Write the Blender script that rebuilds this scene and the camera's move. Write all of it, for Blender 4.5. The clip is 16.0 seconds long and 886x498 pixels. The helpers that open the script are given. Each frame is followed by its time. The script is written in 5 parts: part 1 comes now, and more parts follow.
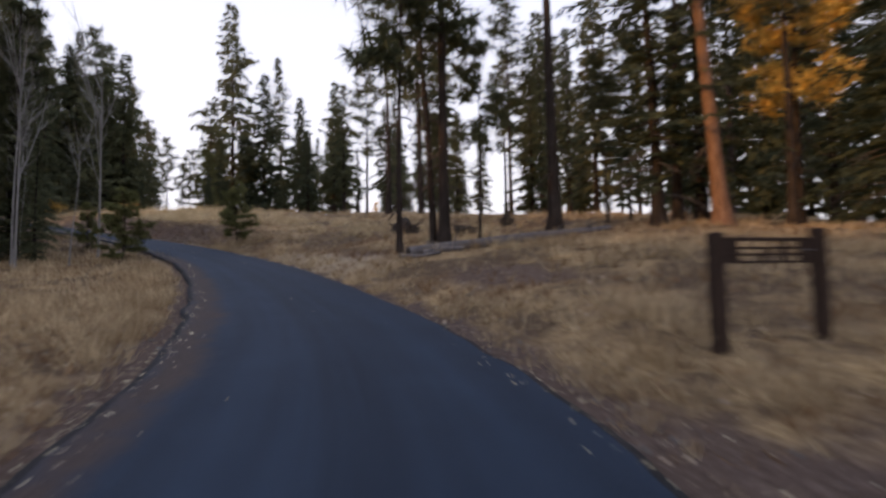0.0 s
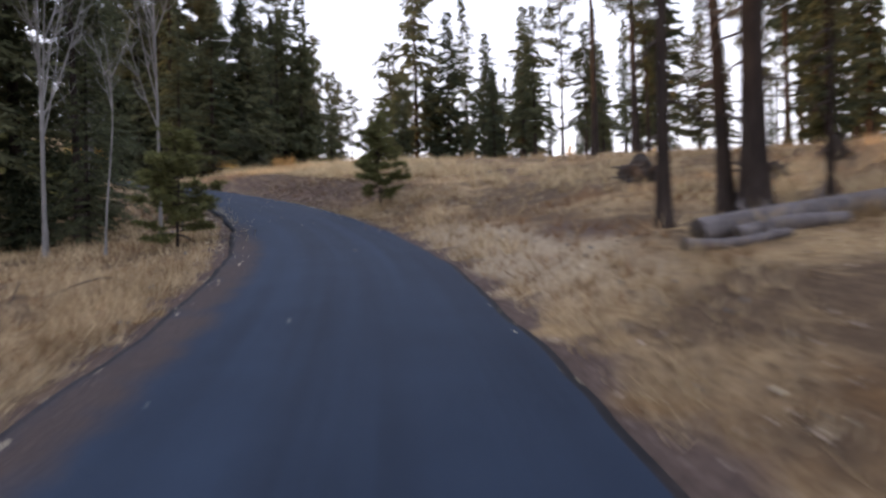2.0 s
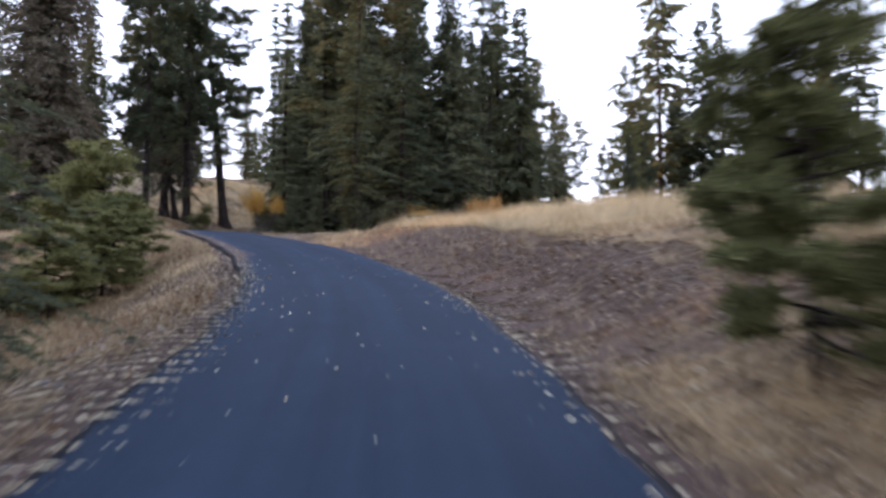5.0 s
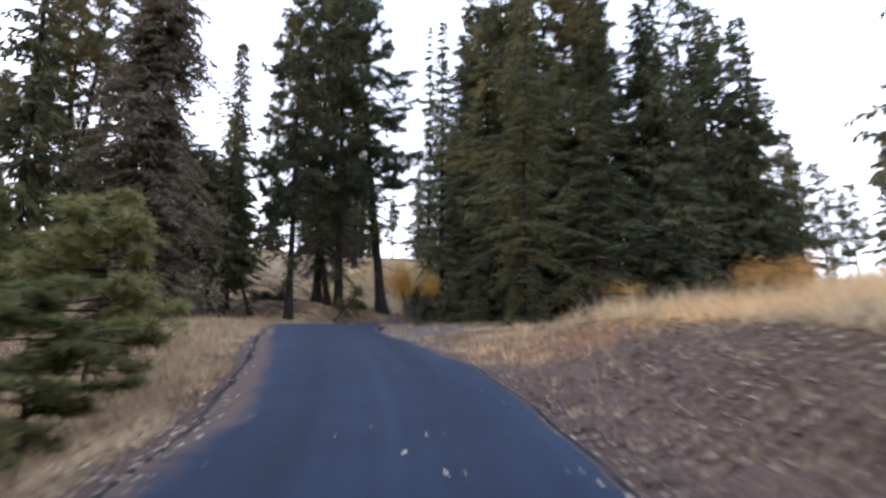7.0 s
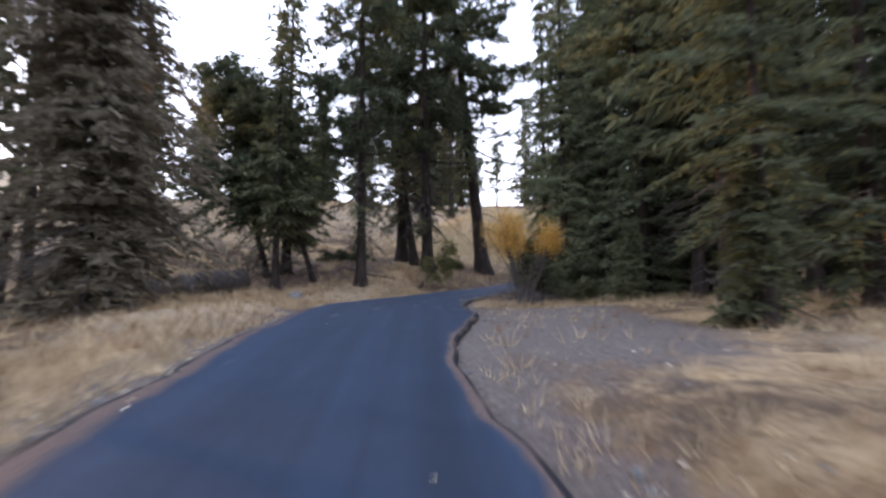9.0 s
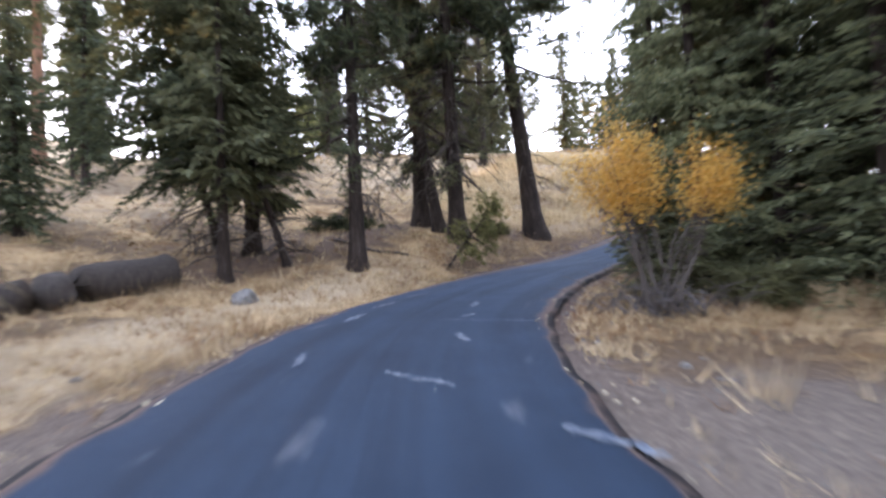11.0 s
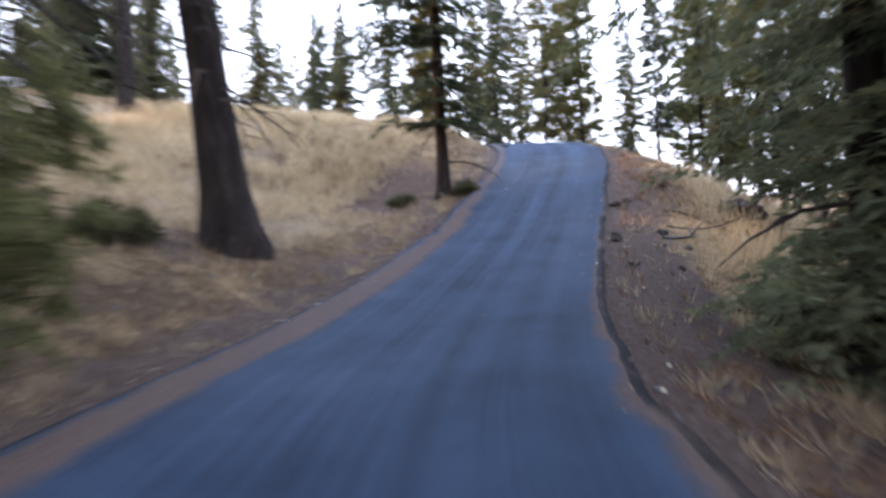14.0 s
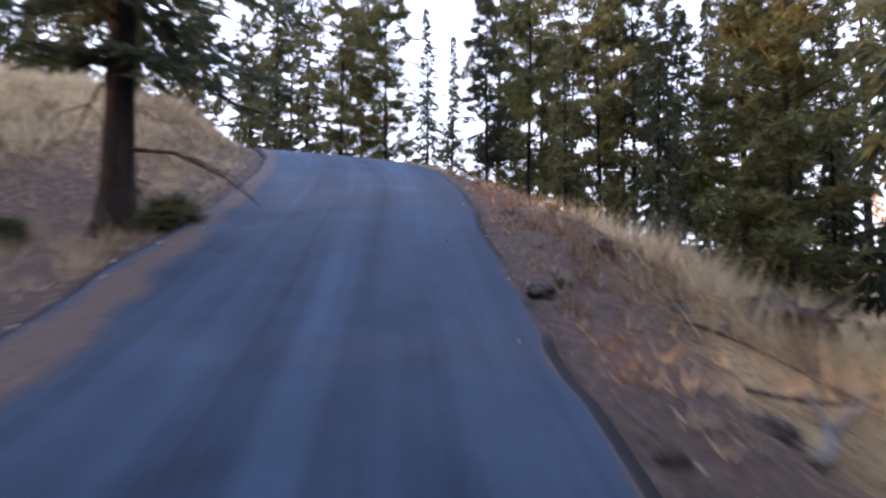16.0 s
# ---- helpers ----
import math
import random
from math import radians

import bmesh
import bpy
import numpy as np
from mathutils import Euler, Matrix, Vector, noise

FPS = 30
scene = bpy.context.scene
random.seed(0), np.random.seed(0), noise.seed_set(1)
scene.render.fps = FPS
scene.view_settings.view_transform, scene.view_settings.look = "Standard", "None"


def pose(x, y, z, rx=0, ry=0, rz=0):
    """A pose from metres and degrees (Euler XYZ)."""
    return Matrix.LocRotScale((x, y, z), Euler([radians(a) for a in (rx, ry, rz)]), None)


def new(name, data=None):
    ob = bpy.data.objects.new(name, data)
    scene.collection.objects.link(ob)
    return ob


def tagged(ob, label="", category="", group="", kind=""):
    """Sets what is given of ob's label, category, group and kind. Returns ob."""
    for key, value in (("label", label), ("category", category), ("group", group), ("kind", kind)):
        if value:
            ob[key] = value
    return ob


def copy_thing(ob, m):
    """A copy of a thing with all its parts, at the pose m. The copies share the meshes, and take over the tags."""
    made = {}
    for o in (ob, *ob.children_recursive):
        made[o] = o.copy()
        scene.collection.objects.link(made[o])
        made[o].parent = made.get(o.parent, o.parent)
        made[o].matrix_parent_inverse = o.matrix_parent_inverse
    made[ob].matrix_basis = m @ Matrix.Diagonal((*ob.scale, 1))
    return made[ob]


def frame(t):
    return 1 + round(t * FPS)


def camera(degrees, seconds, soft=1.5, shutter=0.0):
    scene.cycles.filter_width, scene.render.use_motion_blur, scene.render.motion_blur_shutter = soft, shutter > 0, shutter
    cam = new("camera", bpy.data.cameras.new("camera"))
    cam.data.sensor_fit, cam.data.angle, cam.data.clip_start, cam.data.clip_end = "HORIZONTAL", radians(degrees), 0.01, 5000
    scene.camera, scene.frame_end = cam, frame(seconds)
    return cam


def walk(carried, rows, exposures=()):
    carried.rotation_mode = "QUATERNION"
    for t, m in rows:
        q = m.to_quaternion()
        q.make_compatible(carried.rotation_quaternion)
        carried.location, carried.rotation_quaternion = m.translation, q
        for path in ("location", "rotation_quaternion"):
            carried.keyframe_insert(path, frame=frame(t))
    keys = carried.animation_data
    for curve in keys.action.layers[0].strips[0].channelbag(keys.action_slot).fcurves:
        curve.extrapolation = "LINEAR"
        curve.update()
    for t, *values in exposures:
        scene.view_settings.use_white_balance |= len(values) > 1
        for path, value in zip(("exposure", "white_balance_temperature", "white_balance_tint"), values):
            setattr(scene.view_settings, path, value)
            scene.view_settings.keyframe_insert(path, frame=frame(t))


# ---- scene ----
cam = camera(71.8, 16.0, soft=2.6, shutter=0.9)
# seconds, eye x y z, yaw, pitch, roll
PATH = [
    (0.0, 0.000, -0.000, 1.402, 0.08, 3.59, 1.20),
    (0.5, -0.160, 2.544, 1.677, 3.91, 2.45, 0.43),
    (1.0, -0.468, 5.079, 1.937, 10.19, 1.20, 0.68),
    (1.5, -0.971, 7.528, 2.188, 14.43, -0.36, 0.74),
    (2.0, -1.646, 9.878, 2.424, 17.93, -0.81, 1.84),
    (2.5, -2.429, 12.125, 2.674, 21.81, 0.35, 1.90),
    (3.0, -3.356, 14.279, 2.942, 23.70, 1.90, 1.14),
    (3.5, -4.444, 16.387, 3.229, 27.34, 2.39, 0.91),
    (4.0, -5.675, 18.431, 3.536, 30.98, 2.87, 0.65),
    (4.5, -7.036, 20.403, 3.856, 34.61, 3.33, 0.36),
    (5.0, -8.514, 22.297, 4.185, 38.25, 3.76, 0.05),
    (5.5, -10.098, 24.111, 4.519, 41.89, 4.18, -0.30),
    (6.0, -11.774, 25.843, 4.853, 46.12, 5.57, -0.93),
    (6.5, -13.530, 27.564, 5.193, 50.32, 6.27, -0.25),
    (7.0, -15.393, 29.214, 5.530, 55.08, 10.86, -0.06),
    (7.5, -17.325, 30.639, 5.856, 58.01, 8.72, -0.62),
    (8.0, -19.338, 31.904, 6.201, 60.80, 7.29, -0.46),
    (8.5, -21.470, 33.123, 6.575, 64.49, 7.24, -0.27),
    (9.0, -23.648, 34.254, 6.938, 65.20, 6.20, 0.27),
    (9.5, -25.869, 35.307, 7.284, 65.91, 5.17, 0.83),
    (10.0, -28.133, 36.290, 7.607, 66.59, 4.14, 1.40),
    (10.5, -30.438, 37.213, 7.899, 67.26, 3.12, 1.98),
    (11.0, -32.787, 38.088, 8.156, 67.91, 2.10, 2.57),
    (11.5, -35.187, 38.928, 8.372, 64.13, 1.40, 3.12),
    (12.0, -37.532, 39.836, 8.543, 60.70, 3.40, 2.76),
    (12.5, -39.777, 40.973, 8.708, 55.99, 0.14, 3.70),
    (13.0, -41.885, 42.247, 8.840, 51.31, 1.00, 2.38),
    (13.5, -43.745, 43.650, 8.981, 45.24, 1.54, 2.33),
    (14.0, -45.468, 45.296, 9.148, 38.65, 0.46, 2.71),
    (14.5, -47.008, 47.126, 9.368, 31.52, 1.15, 2.30),
    (15.0, -48.267, 49.052, 9.617, 24.36, 3.52, 1.89),
    (15.5, -49.317, 51.059, 9.884, 20.05, 2.56, 0.38),
    (16.0, -50.184, 53.121, 10.172, 17.93, 3.02, -0.49),
]
walk(cam, [(t, pose(x, y, z, 90 + pitch, roll, yaw)) for t, x, y, z, yaw, pitch, roll in PATH],
     [(0.0, -0.78, 7050, 12), (0.5, -0.65, 7100, 12), (1.0, -0.5, 7050, 12), (1.5, -0.3, 7000, 12), (3.0, 0.05, 6700, 11), (5.5, 0.3, 6250, 11), (6.2, 0.12, 6250, 10), (7.0, 0.3, 6500, 11), (7.5, 0.3, 6500, 11), (8.0, 0.6, 6350, 11), (8.5, 0.48, 6300, 11), (11.0, 1.35, 6600, 9), (12.0, 1.2, 6300, 9), (12.5, 0.82, 6250, 8), (13.0, 1.14, 6250, 10), (13.5, 1.15, 6250, 9), (14.0, 1.06, 6200, 10), (14.5, 0.98, 6150, 11), (15.0, 0.55, 6500, 12), (15.5, 0.8, 6250, 13), (16.0, 0.62, 6050, 15)])

# ---- the lie of the land ----
# centre line of the lane: x, y, height
LANE = [
    (0.25, -9.09, -0.97), (-0.04, -4.60, -0.49), (-0.32, -0.02, 0.00), (-0.71, 4.02, 0.43), (-1.62, 7.87, 0.84),
    (-2.88, 11.45, 1.22), (-4.44, 15.05, 1.68), (-6.29, 18.60, 2.20), (-8.61, 21.91, 2.75), (-11.13, 24.78, 3.29),
    (-14.11, 27.66, 3.86), (-17.15, 30.06, 4.39), (-20.62, 32.12, 4.99), (-24.13, 33.83, 5.57), (-27.74, 35.33, 6.11),
    (-31.39, 36.81, 6.58), (-35.12, 38.37, 6.95), (-38.94, 39.86, 7.23), (-42.48, 41.80, 7.45), (-45.67, 44.43, 7.71),
    (-48.30, 47.67, 8.09), (-50.18, 51.21, 8.54), (-52.10, 55.80, 9.55), (-53.50, 59.20, 10.65), (-54.90, 62.60, 11.85),
    (-57.00, 66.20, 13.10), (-60.40, 69.90, 14.10), (-65.50, 73.20, 14.50), (-73.00, 75.50, 14.50), (-83.00, 76.50, 14.50),
]
# swells and hollows of the slope: x, y, spread, rise
SWELLS = [
    (-5, 22, 9, -0.55), (-18, 40, 9, 0.80), (-14, 60, 16, -0.37), (-15, 90, 18, 3.79), (-36, 48, 9, -0.53),
    (-47, 64, 8, -2.39), (-58, 48, 10, -3.80), (-74, 44, 14, 0.97), (-60, 64, 10, 3.94), (-92, 85, 25, 8.08),
    (-50, 32, 12, -0.61), (-28, 22, 14, -2.34), (5, 20, 12, 0.64), (25, 60, 25, 1.85), (-35, 80, 18, -3.12),
    (-90, 20, 25, 7.14), (-10, -10, 20, -2.60), (-62, 110, 25, -5.19), (30, 110, 30, -0.87), (-1, 19, 4, -0.54),
    (-51, 63, 4, 1.49), (-55.5, 46, 4, 1.46), (-62, 61, 6, -0.64), (-36, 33, 6, 1.03), (-22, 40, 4, 0.12),
    (-70, 70, 9, -2.29), (-44, 72, 7, -1.80), (-55, 51.5, 3, 0.03), (-57.5, 58.5, 3, -1.37), (-1, 18, 3, 0.43),
    (-55.6, 50.6, 2, -0.33),
]


def spline(rows, steps):
    """Catmull-Rom points along rows."""
    q, out = np.array(rows, float), []
    for i in range(len(q) - 1):
        a, b, c, d = q[max(i - 1, 0)], q[i], q[i + 1], q[min(i + 2, len(q) - 1)]
        for u in np.arange(steps) / steps:
            out.append(0.5 * (2 * b + (c - a) * u + (2 * a - 5 * b + 4 * c - d) * u * u + (3 * b - a - 3 * c + d) * u ** 3))
    return np.array(out + [q[-1]])


LINE = spline(LANE, 16)
WAY = np.gradient(LINE[:, :2], axis=0)
WAY /= np.linalg.norm(WAY, axis=1)[:, None]
ALONG = np.concatenate([[0], np.cumsum(np.linalg.norm(np.diff(LINE[:, :2], axis=0), axis=1))]) - 9.1
HALF = np.interp(ALONG, (0, 10, 20, 26, 36, 50, 57, 62, 66, 71, 77), (1.83, 1.8, 1.68, 1.65, 1.75, 1.73, 1.84, 2.0, 2.14, 2.13, 1.85))
HALF_RIGHT = HALF - np.interp(ALONG, (43, 44.5, 46, 47.7, 50, 52, 54, 56), (0, 0.13, 0.28, 0.5, 0.7, 0.6, 0.25, 0))
HALF = HALF + np.interp(ALONG, (40, 44, 48, 53, 58, 61), (0, 0.12, 0.27, 0.25, 0.1, 0))


def lattice(ix, iy, seed):
    h = np.sin(ix * 127.1 + iy * 311.7 + seed * 74.7) * 43758.5453
    return h - np.floor(h)


def soft_noise(x, y, size, seed=0):
    """Smooth value noise, -1 to 1."""
    x, y = np.asarray(x, float) / size, np.asarray(y, float) / size
    ix, iy = np.floor(x), np.floor(y)
    u, v = x - ix, y - iy
    u, v = u * u * (3 - 2 * u), v * v * (3 - 2 * v)
    a, b = lattice(ix, iy, seed), lattice(ix + 1, iy, seed)
    c, d = lattice(ix, iy + 1, seed), lattice(ix + 1, iy + 1, seed)
    return 2 * (a + (b - a) * u + (c - a) * v + (a - b - c + d) * u * v) - 1


def lane_at(x, y):
    """Distance from the centre line (right is plus), its height, half width and how far along, for arrays of places."""
    x, y = np.atleast_1d(np.asarray(x, float)), np.atleast_1d(np.asarray(y, float))
    side, high, half, far = (np.empty(len(x)) for _ in range(4))
    for i in range(0, len(x), 4000):
        dx, dy = x[i:i + 4000, None] - LINE[None, :, 0], y[i:i + 4000, None] - LINE[None, :, 1]
        k = np.argmin(dx * dx + dy * dy, axis=1)
        r = np.arange(len(k))
        dx, dy = dx[r, k], dy[r, k]
        step = dx * WAY[k, 0] + dy * WAY[k, 1]
        sign = np.where(dx * WAY[k, 1] - dy * WAY[k, 0] >= 0, 1.0, -1.0)
        j = np.clip(k + np.where(step > 0, 1, -1), 0, len(LINE) - 1)
        gap = np.abs(ALONG[j] - ALONG[k]) + 1e-6
        u = np.clip(np.abs(step) / gap, 0, 1)
        side[i:i + 4000] = sign * np.hypot(dx, dy)
        high[i:i + 4000] = LINE[k, 2] + (LINE[j, 2] - LINE[k, 2]) * u
        half[i:i + 4000] = np.where(sign > 0, HALF_RIGHT[k], HALF[k])
        far[i:i + 4000] = ALONG[k] + np.clip(step, -gap, gap)
    return side, high, half, far


def slope_height(x, y):
    x, y = np.asarray(x, float), np.asarray(y, float)
    z = 7.054 -0.0678 * 90 * np.tanh((x + 25) / 90) +0.0960 * 90 * np.tanh((y - 40) / 90)
    for a, b, c, k in SWELLS:
        z = z + k * np.exp(-((x - a) ** 2 + (y - b) ** 2) / (2 * c * c))
    # a wooded ridge added in the south-west to block the low sun
    u, v = (x + 275) * 0.83 + (y + 170) * 0.56, (y + 170) * 0.83 - (x + 275) * 0.56
    return z + (77.0 + 1.0 * np.sin(v / 31)) * np.exp(-(u / 62) ** 2 - (v / 340) ** 4)


def ground_height(x, y):
    """Height of the ground sheet; the lane lies in it."""
    x, y = np.atleast_1d(np.asarray(x, float)), np.atleast_1d(np.asarray(y, float))
    side, high, half, far = lane_at(x, y)
    off = np.abs(side) - half
    wild = slope_height(x, y) + 0.10 * soft_noise(x, y, 2.3, 1) + 0.05 * soft_noise(x, y, 0.8, 2) + 0.12 * soft_noise(x, y, 6, 3)
    w = np.clip((off - 0.15) / 2.0, 0, 1)
    w = w * w * (3 - 2 * w)
    return (high - 0.10 + 0.02 * soft_noise(x, y, 0.5, 4) * (off > 0)) * (1 - w) + wild * w

# ---- sky, sun, exposure ----
world = bpy.data.worlds.new("evening_sky")
scene.world = world
world.use_nodes = True
sky = world.node_tree.nodes.new("ShaderNodeTexSky")
sky.sky_type, sky.sun_disc = "NISHITA", False
SUN_UP, SUN_TURN = 13.0, 236.0
sky.sun_elevation, sky.sun_rotation = radians(SUN_UP), radians(SUN_TURN)
sky.air_density, sky.dust_density, sky.ozone_density = 1.0, 4.0, 1.0
# a high thin overcast veils the evening sky
veil = world.node_tree.nodes.new("ShaderNodeMix")
veil.data_type = "RGBA"
veil.inputs["Factor"].default_value = 0.75
where = world.node_tree.nodes.new("ShaderNodeTexCoord")
part_of = world.node_tree.nodes.new("ShaderNodeSeparateXYZ")
fade = world.node_tree.nodes.new("ShaderNodeValToRGB")
fade.color_ramp.elements[0].color, fade.color_ramp.elements[1].color = (14.0, 14.2, 16.2, 1), (8.2, 9.6, 13.8, 1)
fade.color_ramp.elements[0].position, fade.color_ramp.elements[1].position = 0.05, 0.75
world.node_tree.links.new(where.outputs["Generated"], part_of.inputs[0])
world.node_tree.links.new(part_of.outputs["Z"], fade.inputs[0])
world.node_tree.links.new(fade.outputs[0], veil.inputs["B"])
back = world.node_tree.nodes["Background"]
back.inputs["Strength"].default_value = 0.19
world.node_tree.links.new(sky.outputs[0], veil.inputs["A"])
world.node_tree.links.new(veil.outputs["Result"], back.inputs["Color"])

# the low evening sun, which the added south-west ridge keeps off the ground
sun = new("evening_sun", bpy.data.lights.new("evening_sun", "SUN"))
sun.data.energy, sun.data.angle, sun.data.color = 5.0, radians(0.6), (1.0, 0.56, 0.22)
sun.rotation_euler = (radians(90 - SUN_UP), 0, radians(180 - SUN_TURN))


# ---- materials ----
def shader(name, rough=0.9, spec=0.3):
    m = bpy.data.materials.new(name)
    m.use_nodes = True
    n, l = m.node_tree.nodes, m.node_tree.links
    b = n["Principled BSDF"]
    b.inputs["Roughness"].default_value = rough
    b.inputs["Specular IOR Level"].default_value = spec
    return m, n, l, b


def noise_node(n, l, scale, detail=4.0, rough=0.6, vector=None, stretch=None):
    t = n.new("ShaderNodeTexNoise")
    t.inputs["Scale"].default_value, t.inputs["Detail"].default_value, t.inputs["Roughness"].default_value = scale, detail, rough
    if vector is not None:
        if stretch:
            mp = n.new("ShaderNodeMapping")
            mp.inputs["Scale"].default_value = stretch
            l.new(vector, mp.inputs["Vector"])
            vector = mp.outputs[0]
        l.new(vector, t.inputs["Vector"])
    return t.outputs["Fac"]


def ramp(n, l, fac, stops):
    r = n.new("ShaderNodeValToRGB")
    e = r.color_ramp.elements
    while len(e) < len(stops):
        e.new(0.5)
    for s, (p, c) in zip(e, stops):
        s.position, s.color = p, (*c, 1)
    l.new(fac, r.inputs[0])
    return r.outputs[0]


def blend(n, l, fac, a, b):
    m = n.new("ShaderNodeMix")
    m.data_type = "RGBA"
    for sock, v in ((m.inputs["Factor"], fac), (m.inputs["A"], a), (m.inputs["B"], b)):
        if isinstance(v, bpy.types.NodeSocket):
            l.new(v, sock)
        elif isinstance(v, tuple):
            sock.default_value = (*v, 1)
        else:
            sock.default_value = v
    return m.outputs["Result"]


def calc(n, l, op, a, b=0.0, clamp=True):
    m = n.new("ShaderNodeMath")
    m.operation, m.use_clamp = op, clamp
    for sock, v in zip(m.inputs, (a, b)):
        if isinstance(v, bpy.types.NodeSocket):
            l.new(v, sock)
        else:
            sock.default_value = v
    return m.outputs[0]


def bumpy(n, l, b, height, strength=0.5, distance=0.02):
    k = n.new("ShaderNodeBump")
    k.inputs["Strength"].default_value, k.inputs["Distance"].default_value = strength, distance
    l.new(height, k.inputs["Height"])
    l.new(k.outputs[0], b.inputs["Normal"])


def place_of(n):
    return n.new("ShaderNodeTexCoord").outputs["Object"]


def ground_material():
    m, n, l, b = shader("dry_meadow_soil", 0.95, 0.15)
    p = place_of(n)
    patch, fine, mid = noise_node(n, l, 0.32, 5, 0.65, p), noise_node(n, l, 14, 6, 0.7, p), noise_node(n, l, 2.2, 5, 0.65, p)
    straw = ramp(n, l, fine, [(0.3, (0.15, 0.098, 0.052)), (0.5, (0.33, 0.235, 0.135)), (0.72, (0.52, 0.405, 0.25))])
    duff = ramp(n, l, fine, [(0.3, (0.05, 0.034, 0.022)), (0.55, (0.13, 0.085, 0.05)), (0.75, (0.24, 0.17, 0.10))])
    soil = ramp(n, l, fine, [(0.3, (0.05, 0.034, 0.027)), (0.55, (0.125, 0.086, 0.068)), (0.78, (0.25, 0.19, 0.155))])
    grit = ramp(n, l, fine, [(0.3, (0.085, 0.072, 0.062)), (0.55, (0.165, 0.134, 0.11)), (0.78, (0.30, 0.25, 0.205))])
    lot = n.new("ShaderNodeAttribute")
    lot.attribute_name = "gravel"
    soil = blend(n, l, lot.outputs["Fac"], soil, grit)
    mask = n.new("ShaderNodeAttribute")
    mask.attribute_name = "bare"
    duffy = ramp(n, l, calc(n, l, "ADD", calc(n, l, "MULTIPLY", patch, 0.75), calc(n, l, "MULTIPLY", mid, 0.35)), [(0.48, (0, 0, 0)), (0.6, (1, 1, 1))])
    litter = n.new("ShaderNodeAttribute")
    litter.attribute_name = "litter"
    strewn = ramp(n, l, calc(n, l, "ADD", calc(n, l, "MULTIPLY", litter.outputs["Fac"], 0.8), calc(n, l, "MULTIPLY", mid, 0.5)), [(0.6, (0, 0, 0)), (0.85, (1, 1, 1))])
    brown = ramp(n, l, fine, [(0.3, (0.055, 0.036, 0.028)), (0.52, (0.13, 0.086, 0.064)), (0.75, (0.30, 0.225, 0.16))])
    tone = ramp(n, l, noise_node(n, l, 0.55, 4, 0.6, p), [(0.36, (0.5, 0.4, 0.31)), (0.5, (1.0, 0.95, 0.87)), (0.64, (1.2, 1.13, 0.98))])
    mul = n.new("ShaderNodeMix")
    mul.data_type, mul.blend_type = "RGBA", "MULTIPLY"
    mul.inputs["Factor"].default_value = 1.0
    l.new(straw, mul.inputs["A"])
    l.new(tone, mul.inputs["B"])
    bleached = n.new("ShaderNodeAttribute")
    bleached.attribute_name = "bleached"
    pale = ramp(n, l, calc(n, l, "ADD", calc(n, l, "MULTIPLY", bleached.outputs["Fac"], 0.7), calc(n, l, "MULTIPLY", mid, 0.6)), [(0.55, (0, 0, 0)), (0.85, (0.85, 0.85, 0.85))])
    hay = ramp(n, l, fine, [(0.3, (0.20, 0.142, 0.088)), (0.5, (0.39, 0.30, 0.195)), (0.72, (0.56, 0.455, 0.32))])
    dry = blend(n, l, pale, blend(n, l, duffy, mul.outputs["Result"], duff), hay)
    c = blend(n, l, strewn, dry, brown)
    edge = ramp(n, l, calc(n, l, "ADD", mask.outputs["Fac"], calc(n, l, "MULTIPLY", mid, 0.5)), [(0.55, (0, 0, 0)), (0.8, (1, 1, 1))])
    l.new(blend(n, l, edge, c, soil), b.inputs["Base Color"])
    bumpy(n, l, b, calc(n, l, "ADD", fine, mid, False), 0.9, 0.06)
    return m


